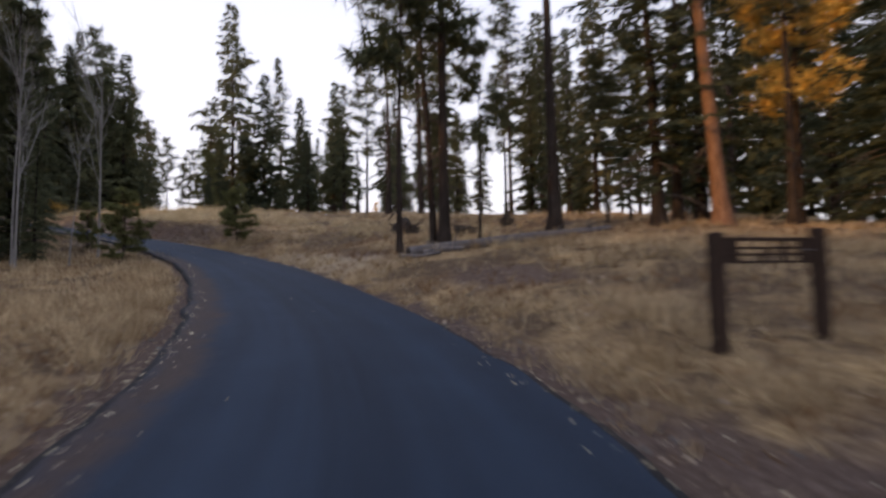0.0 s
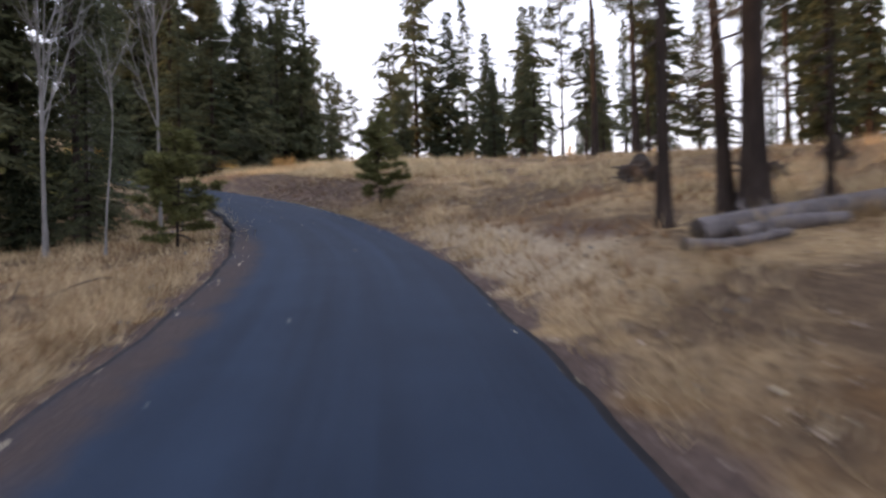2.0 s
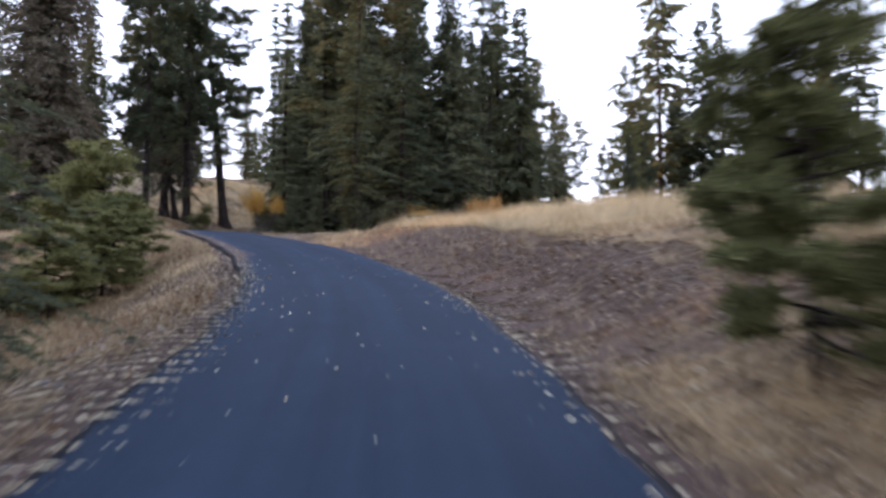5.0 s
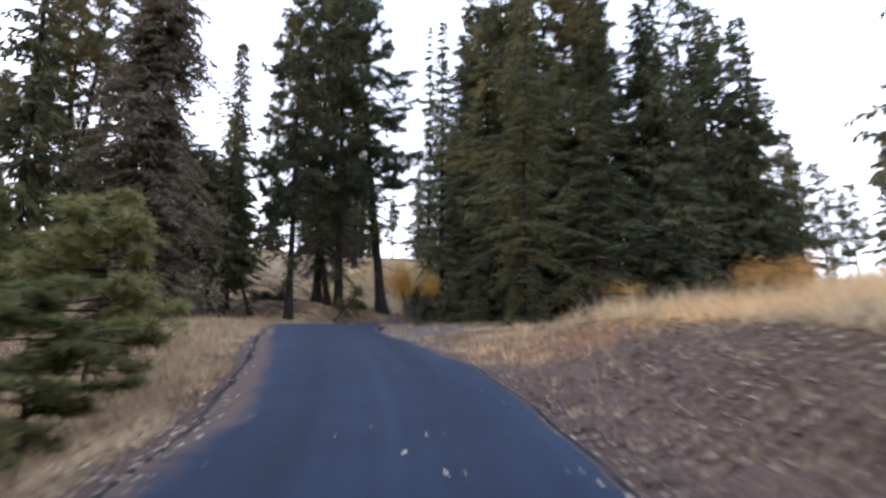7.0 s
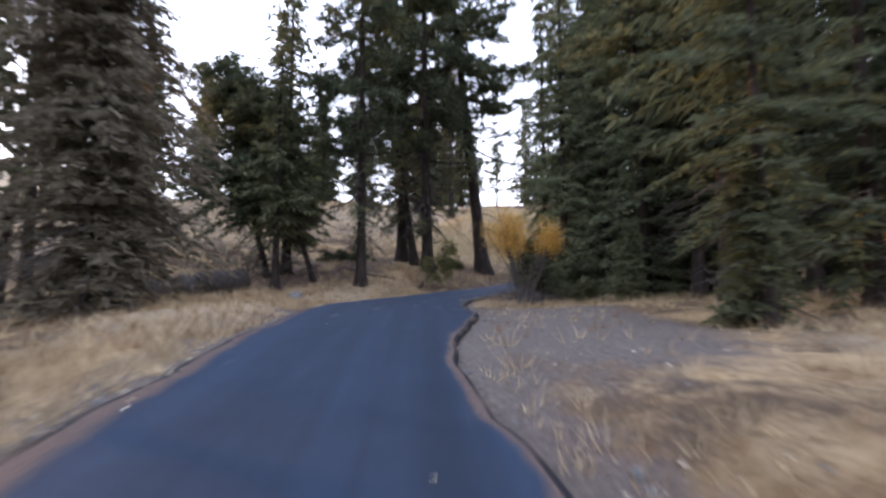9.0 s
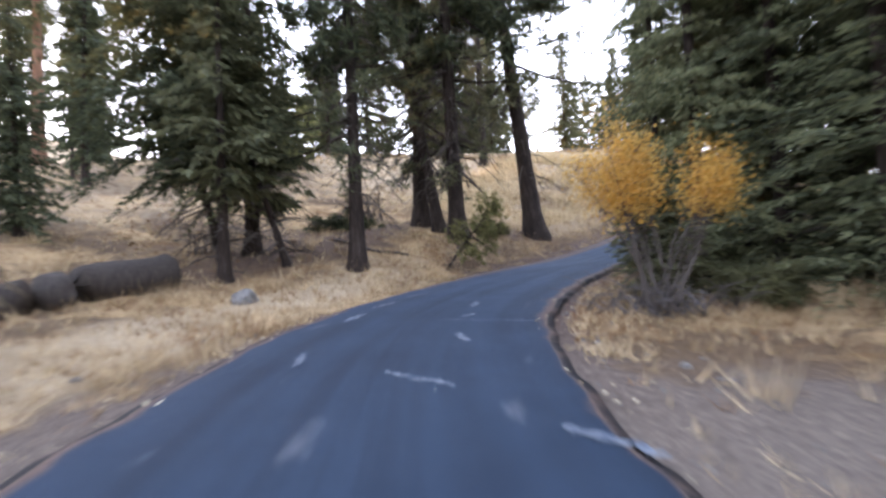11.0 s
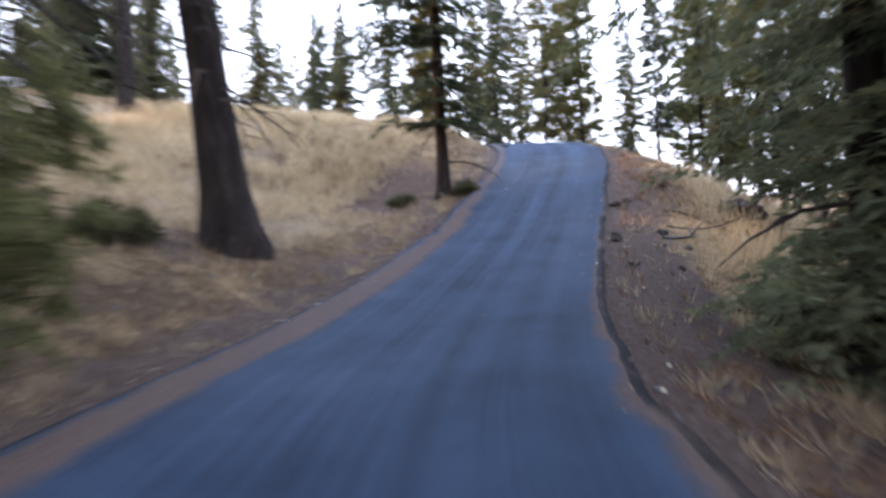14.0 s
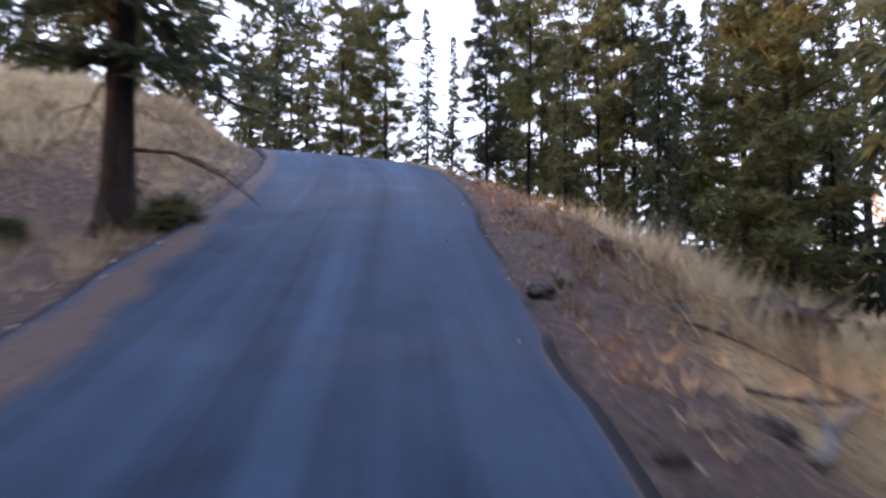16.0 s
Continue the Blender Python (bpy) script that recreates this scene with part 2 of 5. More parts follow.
def asphalt_material():
    m, n, l, b = shader("worn_asphalt", 0.82, 0.25)
    p = place_of(n)
    uv = n.new("ShaderNodeUVMap").outputs[0]
    grit, stain = noise_node(n, l, 160, 3, 0.7, p), noise_node(n, l, 0.9, 5, 0.6, p)
    track = noise_node(n, l, 1.0, 5, 0.6, uv, (3.2, 0.07, 1))
    base = ramp(n, l, grit, [(0.3, (0.004, 0.009, 0.019)), (0.55, (0.008, 0.018, 0.036)), (0.8, (0.028, 0.044, 0.074))])
    worn = ramp(n, l, calc(n, l, "ADD", calc(n, l, "MULTIPLY", stain, 0.5), calc(n, l, "MULTIPLY", track, 0.5)), [(0.34, (0.1, 0.1, 0.1)), (0.62, (1, 1, 1))])
    parts = n.new("ShaderNodeSeparateXYZ")
    l.new(uv, parts.inputs[0])
    # paler on the climb past the willow: the open sky's light put into the colour
    open_sky = ramp(n, l, calc(n, l, "MULTIPLY", parts.outputs["Y"], 0.01), [(0.55, (0.25, 0.25, 0.25)), (0.64, (0.4, 0.4, 0.4)), (0.74, (1, 1, 1))])
    c = blend(n, l, calc(n, l, "MULTIPLY", worn, open_sky), base, (0.036, 0.060, 0.100))
    scuff = ramp(n, l, noise_node(n, l, 1.0, 3, 0.5, uv, (2.2, 0.55, 1)), [(0.66, (0, 0, 0)), (0.78, (1, 1, 1))])
    stretch = ramp(n, l, calc(n, l, "MULTIPLY", parts.outputs["Y"], 0.01), [(0.46, (0, 0, 0)), (0.52, (1, 1, 1)), (0.66, (1, 1, 1)), (0.70, (0, 0, 0))])
    scuff = calc(n, l, "MULTIPLY", scuff, stretch)
    c = blend(n, l, calc(n, l, "MULTIPLY", scuff, 0.25), c, (0.22, 0.22, 0.23))
    wheel = ramp(n, l, noise_node(n, l, 1.0, 4, 0.6, uv, (1.5, 0.035, 1)), [(0.36, (0.74, 0.74, 0.76)), (0.5, (0.96, 0.96, 0.96)), (0.66, (1.18, 1.17, 1.16))])
    streaked = n.new("ShaderNodeMix")
    streaked.data_type, streaked.blend_type = "RGBA", "MULTIPLY"
    streaked.inputs["Factor"].default_value = 1.0
    l.new(c, streaked.inputs["A"])
    l.new(wheel, streaked.inputs["B"])
    c = streaked.outputs["Result"]
    dusty = n.new("ShaderNodeAttribute")
    dusty.attribute_name = "dust"
    d = ramp(n, l, calc(n, l, "ADD", dusty.outputs["Fac"], calc(n, l, "MULTIPLY", noise_node(n, l, 1.6, 6, 0.7, p), 0.55)), [(0.62, (0, 0, 0)), (0.85, (1, 1, 1))])
    sand = ramp(n, l, noise_node(n, l, 30, 5, 0.7, p), [(0.3, (0.045, 0.030, 0.024)), (0.6, (0.12, 0.08, 0.062)), (0.8, (0.21, 0.155, 0.125))])
    # a darker tone of the same dust for the first stretch
    dark_sand = ramp(n, l, noise_node(n, l, 30, 5, 0.7, p), [(0.3, (0.022, 0.015, 0.013)), (0.6, (0.062, 0.043, 0.037)), (0.8, (0.13, 0.098, 0.085))])
    sand = blend(n, l, ramp(n, l, calc(n, l, "MULTIPLY", parts.outputs["Y"], 0.01), [(0.24, (0, 0, 0)), (0.4, (1, 1, 1))]), dark_sand, sand)
    # blackened rim: shadow on the asphalt's side, put into the edge colour
    rim = n.new("ShaderNodeAttribute")
    rim.attribute_name = "rim"
    edge_shade = calc(n, l, "MULTIPLY", rim.outputs["Fac"], ramp(n, l, noise_node(n, l, 1.1, 4, 0.6, p), [(0.35, (0.1, 0.1, 0.1)), (0.5, (0.95, 0.95, 0.95))]))
    l.new(blend(n, l, edge_shade, blend(n, l, d, c, sand), (0.008, 0.008, 0.010)), b.inputs["Base Color"])
    bumpy(n, l, b, grit, 0.6, 0.004)
    return m


def bark_material(name, dark, mid, light, scale=7.0):
    m, n, l, b = shader(name, 0.95, 0.15)
    p = place_of(n)
    ridge = noise_node(n, l, scale, 6, 0.7, p, (1, 1, 0.22))
    blotch = noise_node(n, l, 1.1, 4, 0.6, p)
    c = ramp(n, l, ridge, [(0.32, dark), (0.52, mid), (0.72, light)])
    l.new(blend(n, l, calc(n, l, "MULTIPLY", blotch, 0.6), c, mid), b.inputs["Base Color"])
    bumpy(n, l, b, ridge, 1.0, 0.05)
    return m


def leaf_material(name, dark, light, through_light=0.25, patch=0.7, weigh=0.45, vary=0.45, low=0.2, high=0.85, sere=None):
    m, n, l, b = shader(name, 0.75, 0.2)
    p = place_of(n)
    isle = n.new("ShaderNodeNewGeometry").outputs["Random Per Island"]
    tree = n.new("ShaderNodeObjectInfo").outputs["Random"]
    mix = calc(n, l, "ADD", calc(n, l, "MULTIPLY", isle, 1 - weigh), calc(n, l, "MULTIPLY", noise_node(n, l, patch, 3, 0.6, p), weigh))
    mix = calc(n, l, "ADD", mix, calc(n, l, "MULTIPLY", calc(n, l, "SUBTRACT", tree, 0.5, False), vary, False))
    c = ramp(n, l, mix, [(low, dark), (high, light)])
    if sere:
        old = ramp(n, l, tree, [(0.45, (0, 0, 0)), (1.0, (0.45, 0.45, 0.45))])
        c = blend(n, l, old, c, ramp(n, l, mix, [(low, sere[0]), (high, sere[1])]))
    l.new(c, b.inputs["Base Color"])
    t = n.new("ShaderNodeBsdfTranslucent")
    l.new(c, t.inputs["Color"])
    s = n.new("ShaderNodeMixShader")
    s.inputs[0].default_value = through_light
    l.new(b.outputs[0], s.inputs[1])
    l.new(t.outputs[0], s.inputs[2])
    l.new(s.outputs[0], n["Material Output"].inputs["Surface"])
    return m


def wood_material(name, dark, light, scale=3.0):
    m, n, l, b = shader(name, 0.9, 0.2)
    p = place_of(n)
    g = noise_node(n, l, scale, 6, 0.7, p, (6, 6, 0.5))
    l.new(ramp(n, l, g, [(0.3, dark), (0.7, light)]), b.inputs["Base Color"])
    bumpy(n, l, b, g, 0.6, 0.01)
    return m


def chalk_material():
    m, n, l, b = shader("worn_pale_marking", 0.9, 0.2)
    p = place_of(n)
    wear = ramp(n, l, noise_node(n, l, 7, 5, 0.7, p), [(0.38, (0, 0, 0)), (0.62, (1, 1, 1))])
    l.new(blend(n, l, wear, (0.035, 0.05, 0.078), (0.17, 0.185, 0.21)), b.inputs["Base Color"])
    return m


CHALK = chalk_material()
GROUND, ASPHALT = ground_material(), asphalt_material()
BARK = bark_material("dark_fir_bark", (0.012, 0.009, 0.008), (0.036, 0.027, 0.023), (0.085, 0.068, 0.058))
RED_BARK = bark_material("ponderosa_bark", (0.05, 0.028, 0.018), (0.19, 0.105, 0.066), (0.36, 0.22, 0.14))
PALE_BARK = bark_material("aspen_bark", (0.08, 0.075, 0.07), (0.23, 0.22, 0.21), (0.38, 0.365, 0.345), 4.0)
NEEDLES = leaf_material("fir_needles", (0.042, 0.052, 0.032), (0.13, 0.142, 0.07), 0.4, sere=((0.05, 0.044, 0.026), (0.15, 0.13, 0.07)))
PINE_NEEDLES = leaf_material("pine_needles", (0.044, 0.054, 0.030), (0.15, 0.152, 0.072), 0.4, sere=((0.055, 0.046, 0.026), (0.16, 0.135, 0.07)))
YOUNG_NEEDLES = leaf_material("young_pine_needles", (0.10, 0.108, 0.042), (0.30, 0.285, 0.115), 0.4)
SKIRT_NEEDLES = leaf_material("dense_fir_needles", (0.08, 0.093, 0.056), (0.24, 0.248, 0.13), 0.48)
PALE_NEEDLES = leaf_material("pale_fir_needles", (0.075, 0.083, 0.052), (0.19, 0.195, 0.125), 0.35)
OLD_NEEDLES = leaf_material("browned_fir_needles", (0.075, 0.062, 0.042), (0.21, 0.175, 0.12), 0.4)
GOLD_LEAVES = leaf_material("golden_willow_leaves", (0.56, 0.31, 0.065), (0.9, 0.66, 0.22), 0.45)
STRAW = leaf_material("dry_grass_blades", (0.22, 0.143, 0.072), (0.74, 0.58, 0.365), 0.35, 0.9, 0.7, 0.0, 0.33, 0.68)
RUST_GRASS = leaf_material("rusty_weeds", (0.12, 0.065, 0.035), (0.36, 0.22, 0.12), 0.3, 0.45, 0.5, 0.0)
HAY = leaf_material("tall_golden_grass_blades", (0.42, 0.315, 0.17), (0.84, 0.69, 0.44), 0.4, 0.8, 0.6, 0.0, 0.3, 0.7)
OLIVE_NEEDLES = leaf_material("olive_pine_needles", (0.06, 0.066, 0.026), (0.235, 0.225, 0.085), 0.4, vary=0.6, sere=((0.06, 0.052, 0.026), (0.18, 0.15, 0.07)))
# evening sunlight on foliage, put into the needle colour
SUNLIT_NEEDLES = leaf_material("sunlit_gold_needles", (0.48, 0.29, 0.06), (0.85, 0.60, 0.18), 0.45)
AMBER_LEAVES = leaf_material("amber_weed_leaves", (0.32, 0.17, 0.05), (0.62, 0.40, 0.16), 0.35)
DEAD_LEAF = leaf_material("fallen_leaves", (0.32, 0.24, 0.14), (0.78, 0.70, 0.50), 0.1)
BROWN_LEAF = leaf_material("brown_leaf_litter", (0.07, 0.04, 0.028), (0.54, 0.42, 0.31), 0.1, 0.6, 0.3)
TWIG = wood_material("dead_twig_wood", (0.035, 0.028, 0.024), (0.14, 0.12, 0.105))
LOG_WOOD = wood_material("weathered_log_wood", (0.05, 0.044, 0.043), (0.22, 0.195, 0.19))
DARK_LOG = wood_material("charred_log_wood", (0.022, 0.018, 0.016), (0.085, 0.07, 0.06))
SIGN_WOOD = wood_material("dark_stained_sign_timber", (0.022, 0.013, 0.010), (0.06, 0.038, 0.028), 6.0)
STONE = bark_material("grey_stone", (0.07, 0.065, 0.06), (0.17, 0.16, 0.15), (0.30, 0.28, 0.26), 9.0)


# ---- mesh helpers ----
def mesh_of(name, verts, faces, material, smooth=False):
    """A mesh from arrays: verts n x 3, faces m x 3 or m x 4."""
    verts, faces = np.asarray(verts, np.float32), np.asarray(faces, np.int32)
    me, k = bpy.data.meshes.new(name), faces.shape[1]
    me.vertices.add(len(verts))
    me.vertices.foreach_set("co", verts.ravel())
    me.loops.add(faces.size)
    me.loops.foreach_set("vertex_index", faces.ravel())
    me.polygons.add(len(faces))
    me.polygons.foreach_set("loop_start", np.arange(0, faces.size, k, dtype=np.int32))
    me.polygons.foreach_set("loop_total", np.full(len(faces), k, np.int32))
    me.polygons.foreach_set("use_smooth", np.full(len(faces), smooth))
    me.update(calc_edges=True)
    me.materials.append(material)
    return me


def part(name, bm, material, parent, label=""):
    """One mesh object under a thing or part; bm is a bmesh or ready mesh data."""
    if isinstance(bm, bpy.types.Mesh):
        me = bm
    else:
        me = bpy.data.meshes.new(name)
        bm.to_mesh(me)
        bm.free()
        me.materials.append(material)
    ob = new(name, me)
    ob.parent = parent
    return tagged(ob, label)


class Sticks:
    """Gathers tapered tubes into one mesh."""

    def __init__(self):
        self.v, self.f, self.n = [], [], 0

    def tube(self, points, radii, sides=5):
        points = [Vector(p) for p in points]
        for i, (p, r) in enumerate(zip(points, radii)):
            d = (points[min(i + 1, len(points) - 1)] - points[max(i - 1, 0)]).normalized()
            a = d.orthogonal().normalized() if abs(d.z) < 0.9 else (Vector((1, 0, 0)) - d * d.x).normalized()
            b = d.cross(a)
            for k in range(sides):
                t = 2 * math.pi * k / sides
                self.v.append(p + a * (math.cos(t) * r) + b * (math.sin(t) * r))
        for i in range(len(points) - 1):
            for k in range(sides):
                j = (k + 1) % sides
                o = self.n + i * sides
                self.f.append((o + k, o + j, o + sides + j, o + sides + k))
        self.n += len(points) * sides

    def mesh(self, name, material):
        return mesh_of(name, [tuple(v) for v in self.v], self.f, material, True)


def blades(roots, ways, lengths, widths, rng, bend=0.25):
    """Flat leaf-like blades as two triangles each: a diamond, wide in the middle and slightly bent."""
    roots, ways = np.asarray(roots, float), np.asarray(ways, float)
    ways = ways / (np.linalg.norm(ways, axis=1)[:, None] + 1e-9)
    r = rng.normal(size=roots.shape)
    side = np.cross(ways, r)
    side /= np.linalg.norm(side, axis=1)[:, None] + 1e-9
    lengths, widths = np.asarray(lengths)[:, None], np.asarray(widths)[:, None]
    mid = roots + ways * lengths * 0.45
    tip = roots + ways * lengths
    tip[:, 2] -= bend * lengths[:, 0]
    n = len(roots)
    v = np.stack([roots, mid + side * widths * 0.5, tip, mid - side * widths * 0.5], 1).reshape(-1, 3)
    i = np.arange(n) * 4
    f = np.stack([np.stack([i, i + 1, i + 2], 1), np.stack([i, i + 2, i + 3], 1)], 1).reshape(-1, 3)
    return v, f


def sprigs(roots, ways, lengths, widths, rng, bend=0.12):
    """Narrow pointed sprigs, one triangle each."""
    ways = ways / (np.linalg.norm(ways, axis=1)[:, None] + 1e-9)
    side = np.cross(ways, rng.normal(size=roots.shape))
    side /= np.linalg.norm(side, axis=1)[:, None] + 1e-9
    lengths, widths = np.asarray(lengths)[:, None], np.asarray(widths)[:, None]
    tip = roots + ways * lengths
    tip[:, 2] -= bend * lengths[:, 0]
    v = np.stack([roots + side * widths * 0.5, roots - side * widths * 0.5, tip], 1).reshape(-1, 3)
    return v, np.arange(len(roots) * 3).reshape(-1, 3)


# ---- ground and lane ----
def ground_sheet():
    fine_x, fine_y = np.arange(-96, 26, 0.75), np.arange(-12, 92, 0.75)
    grow = np.cumsum(0.6 * 1.16 ** np.arange(1, 45))
    grow = grow[grow < 2200]
    xs = np.concatenate([fine_x[0] - grow[::-1], fine_x, fine_x[-1] + grow])
    ys = np.concatenate([fine_y[0] - grow[::-1], fine_y, fine_y[-1] + grow])
    gx, gy = np.meshgrid(xs, ys)
    x, y = gx.ravel(), gy.ravel()
    z = ground_height(x, y)
    w, h = len(xs), len(ys)
    i = (np.arange(h - 1)[:, None] * w + np.arange(w - 1)[None]).ravel()
    me = mesh_of("ground", np.stack([x, y, z], 1), np.stack([i, i + 1, i + w + 1, i + w], 1), GROUND, True)
    side, _, half, far = lane_at(x, y)
    off = np.abs(side) - half
    bare = np.clip(1.0 - off / np.interp(far, (0, 12, 18, 30, 45, 60, 70, 80, 90), (1.4, 0.6, 0.5, 0.9, 1.3, 0.6, 0.9, 1.9, 1.4)), 0, 1)
    bare = np.maximum(bare, (side > 0) * np.clip(1.6 - off / 1.4, 0, 1) * np.clip(1.5 - np.abs(far - 75) / 6, 0, 1))
    # trodden gravel pull-off by the yellow willow
    bare = np.maximum(bare, np.clip(1.2 - np.hypot(side - 3.2, (far - 54) / 2.6) / 2.6, 0, 1))
    bare = np.maximum(bare, np.clip(1.1 - np.hypot(side - 3.0, far - 1.5) / 3.2, 0, 1))
    litter = (side > 0) * np.clip(1.3 - np.abs(off - 1.2) / 2.4, 0, 1) * np.clip(1.4 - np.abs(far - 36) / 9, 0, 1)
    litter = np.maximum(litter, 1.0 * np.clip(1.3 - np.hypot((side - 4.3) / 1.6, (far - 11.3) / 2.6), 0, 1))
    litter = np.maximum(litter, 0.9 * np.clip(1.2 - np.hypot((side - 3.8) / 0.9, (far - 18.8) / 2.8), 0, 1))
    litter = np.maximum(litter, 1.0 * (side < 0) * np.clip(1.3 - np.hypot((side + 4.0) / 2.3, (far - 85.5) / 4.0), 0, 1))
    # brown duff under the old pines, their shade also put into the colour
    litter = np.maximum(litter, 0.75 * (side < 0) * np.clip(1.3 - np.hypot((side + 9.0) / 4.5, (far - 71) / 6.5), 0, 1))
    litter = np.maximum(litter, 0.9 * (side < 0) * np.clip(1.3 - np.hypot((side + 4.6) / 1.6, (far - 77.6) / 2.2), 0, 1))
    litter = np.maximum(litter, (side < 0) * np.clip(1.3 - off / 1.4, 0, 1) * np.clip(1.4 - np.abs(far - 32) / 6, 0, 1))
    lot = np.clip(1.4 - np.hypot(side - 3.2, (far - 54) / 2.6) / 2.6, 0, 1)
    lot = np.maximum(lot, np.clip(1.2 - np.abs(far - 53) / 9, 0, 1) * np.clip(1.5 - off / 1.2, 0, 1))
    bare = np.maximum(bare, 0.8 * lot * (side < 0) * (off < 1.3))
    me.attributes.new("gravel", "FLOAT", "POINT").data.foreach_set("value", lot.astype(np.float32))
    # pale hay on the open verges and the crest of the hill
    bleached = (side < 0) * np.clip((off - 0.3) / 1.2, 0, 1) * np.clip((5.0 - off) / 2.0, 0, 1) * np.clip(1.5 - np.abs(far - 62) / 9, 0, 1)
    bleached = np.maximum(bleached, 0.75 * (side < 0) * np.clip((off - 5.0) / 2.5, 0, 1) * np.clip((far - 78) / 6, 0, 1))
    bleached = np.maximum(bleached, 0.5 * (side < 0) * np.clip((off - 12) / 4, 0, 1) * np.clip((far - 50) / 10, 0, 1))
    bleached = np.maximum(bleached, 0.8 * (side > 0) * np.clip((off - 3.2) / 1.5, 0, 1) * np.clip(1.5 - np.abs(far - 44) / 9, 0, 1))
    bleached = np.maximum(bleached, 0.3 * (side > 0) * np.clip((off - 0.7) / 1.2, 0, 1) * np.clip(1.4 - np.abs(far - 46.5) / 4.5, 0, 1))
    bleached = np.maximum(bleached, 0.7 * (side < 0) * np.clip((off - 1.2) / 0.8, 0, 1) * np.clip(1.4 - np.abs(far - 81) / 3.5, 0, 1))
    bleached = np.maximum(bleached, (side > 0) * np.clip(1.5 - np.abs(off - 1.0) / 1.0, 0, 1) * np.clip(1.4 - np.abs(far - 19.5) / 4.5, 0, 1))
    me.attributes.new("bleached", "FLOAT", "POINT").data.foreach_set("value", bleached.astype(np.float32))
    me.attributes.new("litter", "FLOAT", "POINT").data.foreach_set("value", litter.astype(np.float32))
    me.attributes.new("bare", "FLOAT", "POINT").data.foreach_set("value", bare.astype(np.float32))
    return tagged(new("ground", me), "sloping meadow of dry straw-coloured grass and brown soil", "ground", kind="structure")


def lane():
    pts = spline(LANE, 16)
    t = np.gradient(pts[:, :2], axis=0)
    t /= np.linalg.norm(t, axis=1)[:, None]
    nrm = np.stack([t[:, 1], -t[:, 0]], 1)
    across = np.array([-1.0, -1.0, -0.955, -0.95, -0.93, -0.84, -0.75, -0.5, -0.25, 0, 0.25, 0.5, 0.75, 0.93, 0.95, 0.955, 1.0, 1.0])
    drop = np.array([-0.2, -0.03, -0.009, -0.008, -0.006, -0.003, 0, 0.012, 0.018, 0.02, 0.018, 0.012, 0, -0.006, -0.008, -0.009, -0.03, -0.2])
    n, k = len(pts), len(across)
    wob_l = 0.05 * soft_noise(ALONG, 0 * ALONG, 1.1, 7) + 0.03 * soft_noise(ALONG, 0 * ALONG, 0.4, 8)
    wob_r = 0.05 * soft_noise(ALONG, 0 * ALONG + 50, 1.1, 9) + 0.03 * soft_noise(ALONG, 0 * ALONG + 50, 0.4, 10)
    half = np.where(across[None] < 0, (HALF + wob_l)[:, None], (HALF_RIGHT + wob_r)[:, None])
    off = across[None] * half
    v = np.empty((n, k, 3))
    v[:, :, :2] = pts[:, None, :2] + nrm[:, None] * off[:, :, None]
    v[:, :, 2] = pts[:, None, 2] + drop[None]
    i = (np.arange(n - 1)[:, None] * k + np.arange(k - 1)[None]).ravel()
    faces = np.stack([i, i + 1, i + k + 1, i + k], 1)
    me = mesh_of("lane", v.reshape(-1, 3), faces, ASPHALT, True)
    uv = np.stack([off.ravel(), np.repeat(ALONG, k)], 1)
    layer = me.uv_layers.new(name="UVMap")
    layer.data.foreach_set("uv", uv[faces.ravel()].astype(np.float32).ravel())
    s = np.repeat(ALONG, k)
    inset = np.interp(s, (0, 14, 26, 36, 50, 68, 72, 80, 88), (0.25, 0.3, 0.2, 0.0, 0.0, 0.1, 0.4, 0.45, 0.2))
    left = np.clip(1.1 - np.abs(off.ravel() + half.ravel() - inset) / np.interp(s, (0, 10, 26, 40, 56, 64, 70, 78, 90), (0.55, 0.75, 0.7, 0.8, 0.3, 0.2, 0.4, 0.7, 0.35)), 0, 1) * np.interp(s, (0, 6, 22, 27, 35, 41, 60, 74, 84), (0.5, 0.62, 0.6, 0.3, 0.25, 0.9, 0.7, 0.78, 0.6))
    right = np.clip(1 - (half.ravel() - off.ravel()) / np.interp(s, (0, 20, 40, 60, 66, 76, 90), (0.12, 0.15, 0.2, 0.2, 0.4, 0.25, 0.06)), 0, 1)
    rim = np.tile((np.abs(across) > 0.952).astype(np.float32), n)
    me.attributes.new("rim", "FLOAT", "POINT").data.foreach_set("value", rim)
    me.attributes.new("dust", "FLOAT", "POINT").data.foreach_set("value", np.maximum(left, right).astype(np.float32))
    return tagged(new("lane", me), "narrow dark asphalt lane with dusty crumbling edges", "lane", kind="structure")


ground_sheet()
lane()


# ---- trees ----
def trunk_mesh(height, radius, rng, lean=0.02, sides=10, material=None, wiggle=0.25):
    s = Sticks()
    pts, rad = [], []
    ph = rng.uniform(0, 6.28)
    for u in (-0.02, 0.0, 0.012, 0.035, 0.1, 0.2, 0.32, 0.45, 0.6, 0.75, 0.88, 1.0):
        bend = wiggle * math.sin(u * 3.1 + ph) * u
        pts.append((bend * math.cos(ph) + lean * height * u, bend * math.sin(ph * 1.7), height * u))
        flare = 1.0 + 0.75 * math.exp(-max(u, 0) * 45)
        rad.append(radius * flare * (1 - 0.93 * max(u, 0) ** 0.9))
    s.tube(pts, rad, sides)
    me = s.mesh("trunk", material or BARK)
    return me, pts


def axis_at(pts, z):
    zs = [p[2] for p in pts]
    return np.interp(z, zs, [p[0] for p in pts]), np.interp(z, zs, [p[1] for p in pts])


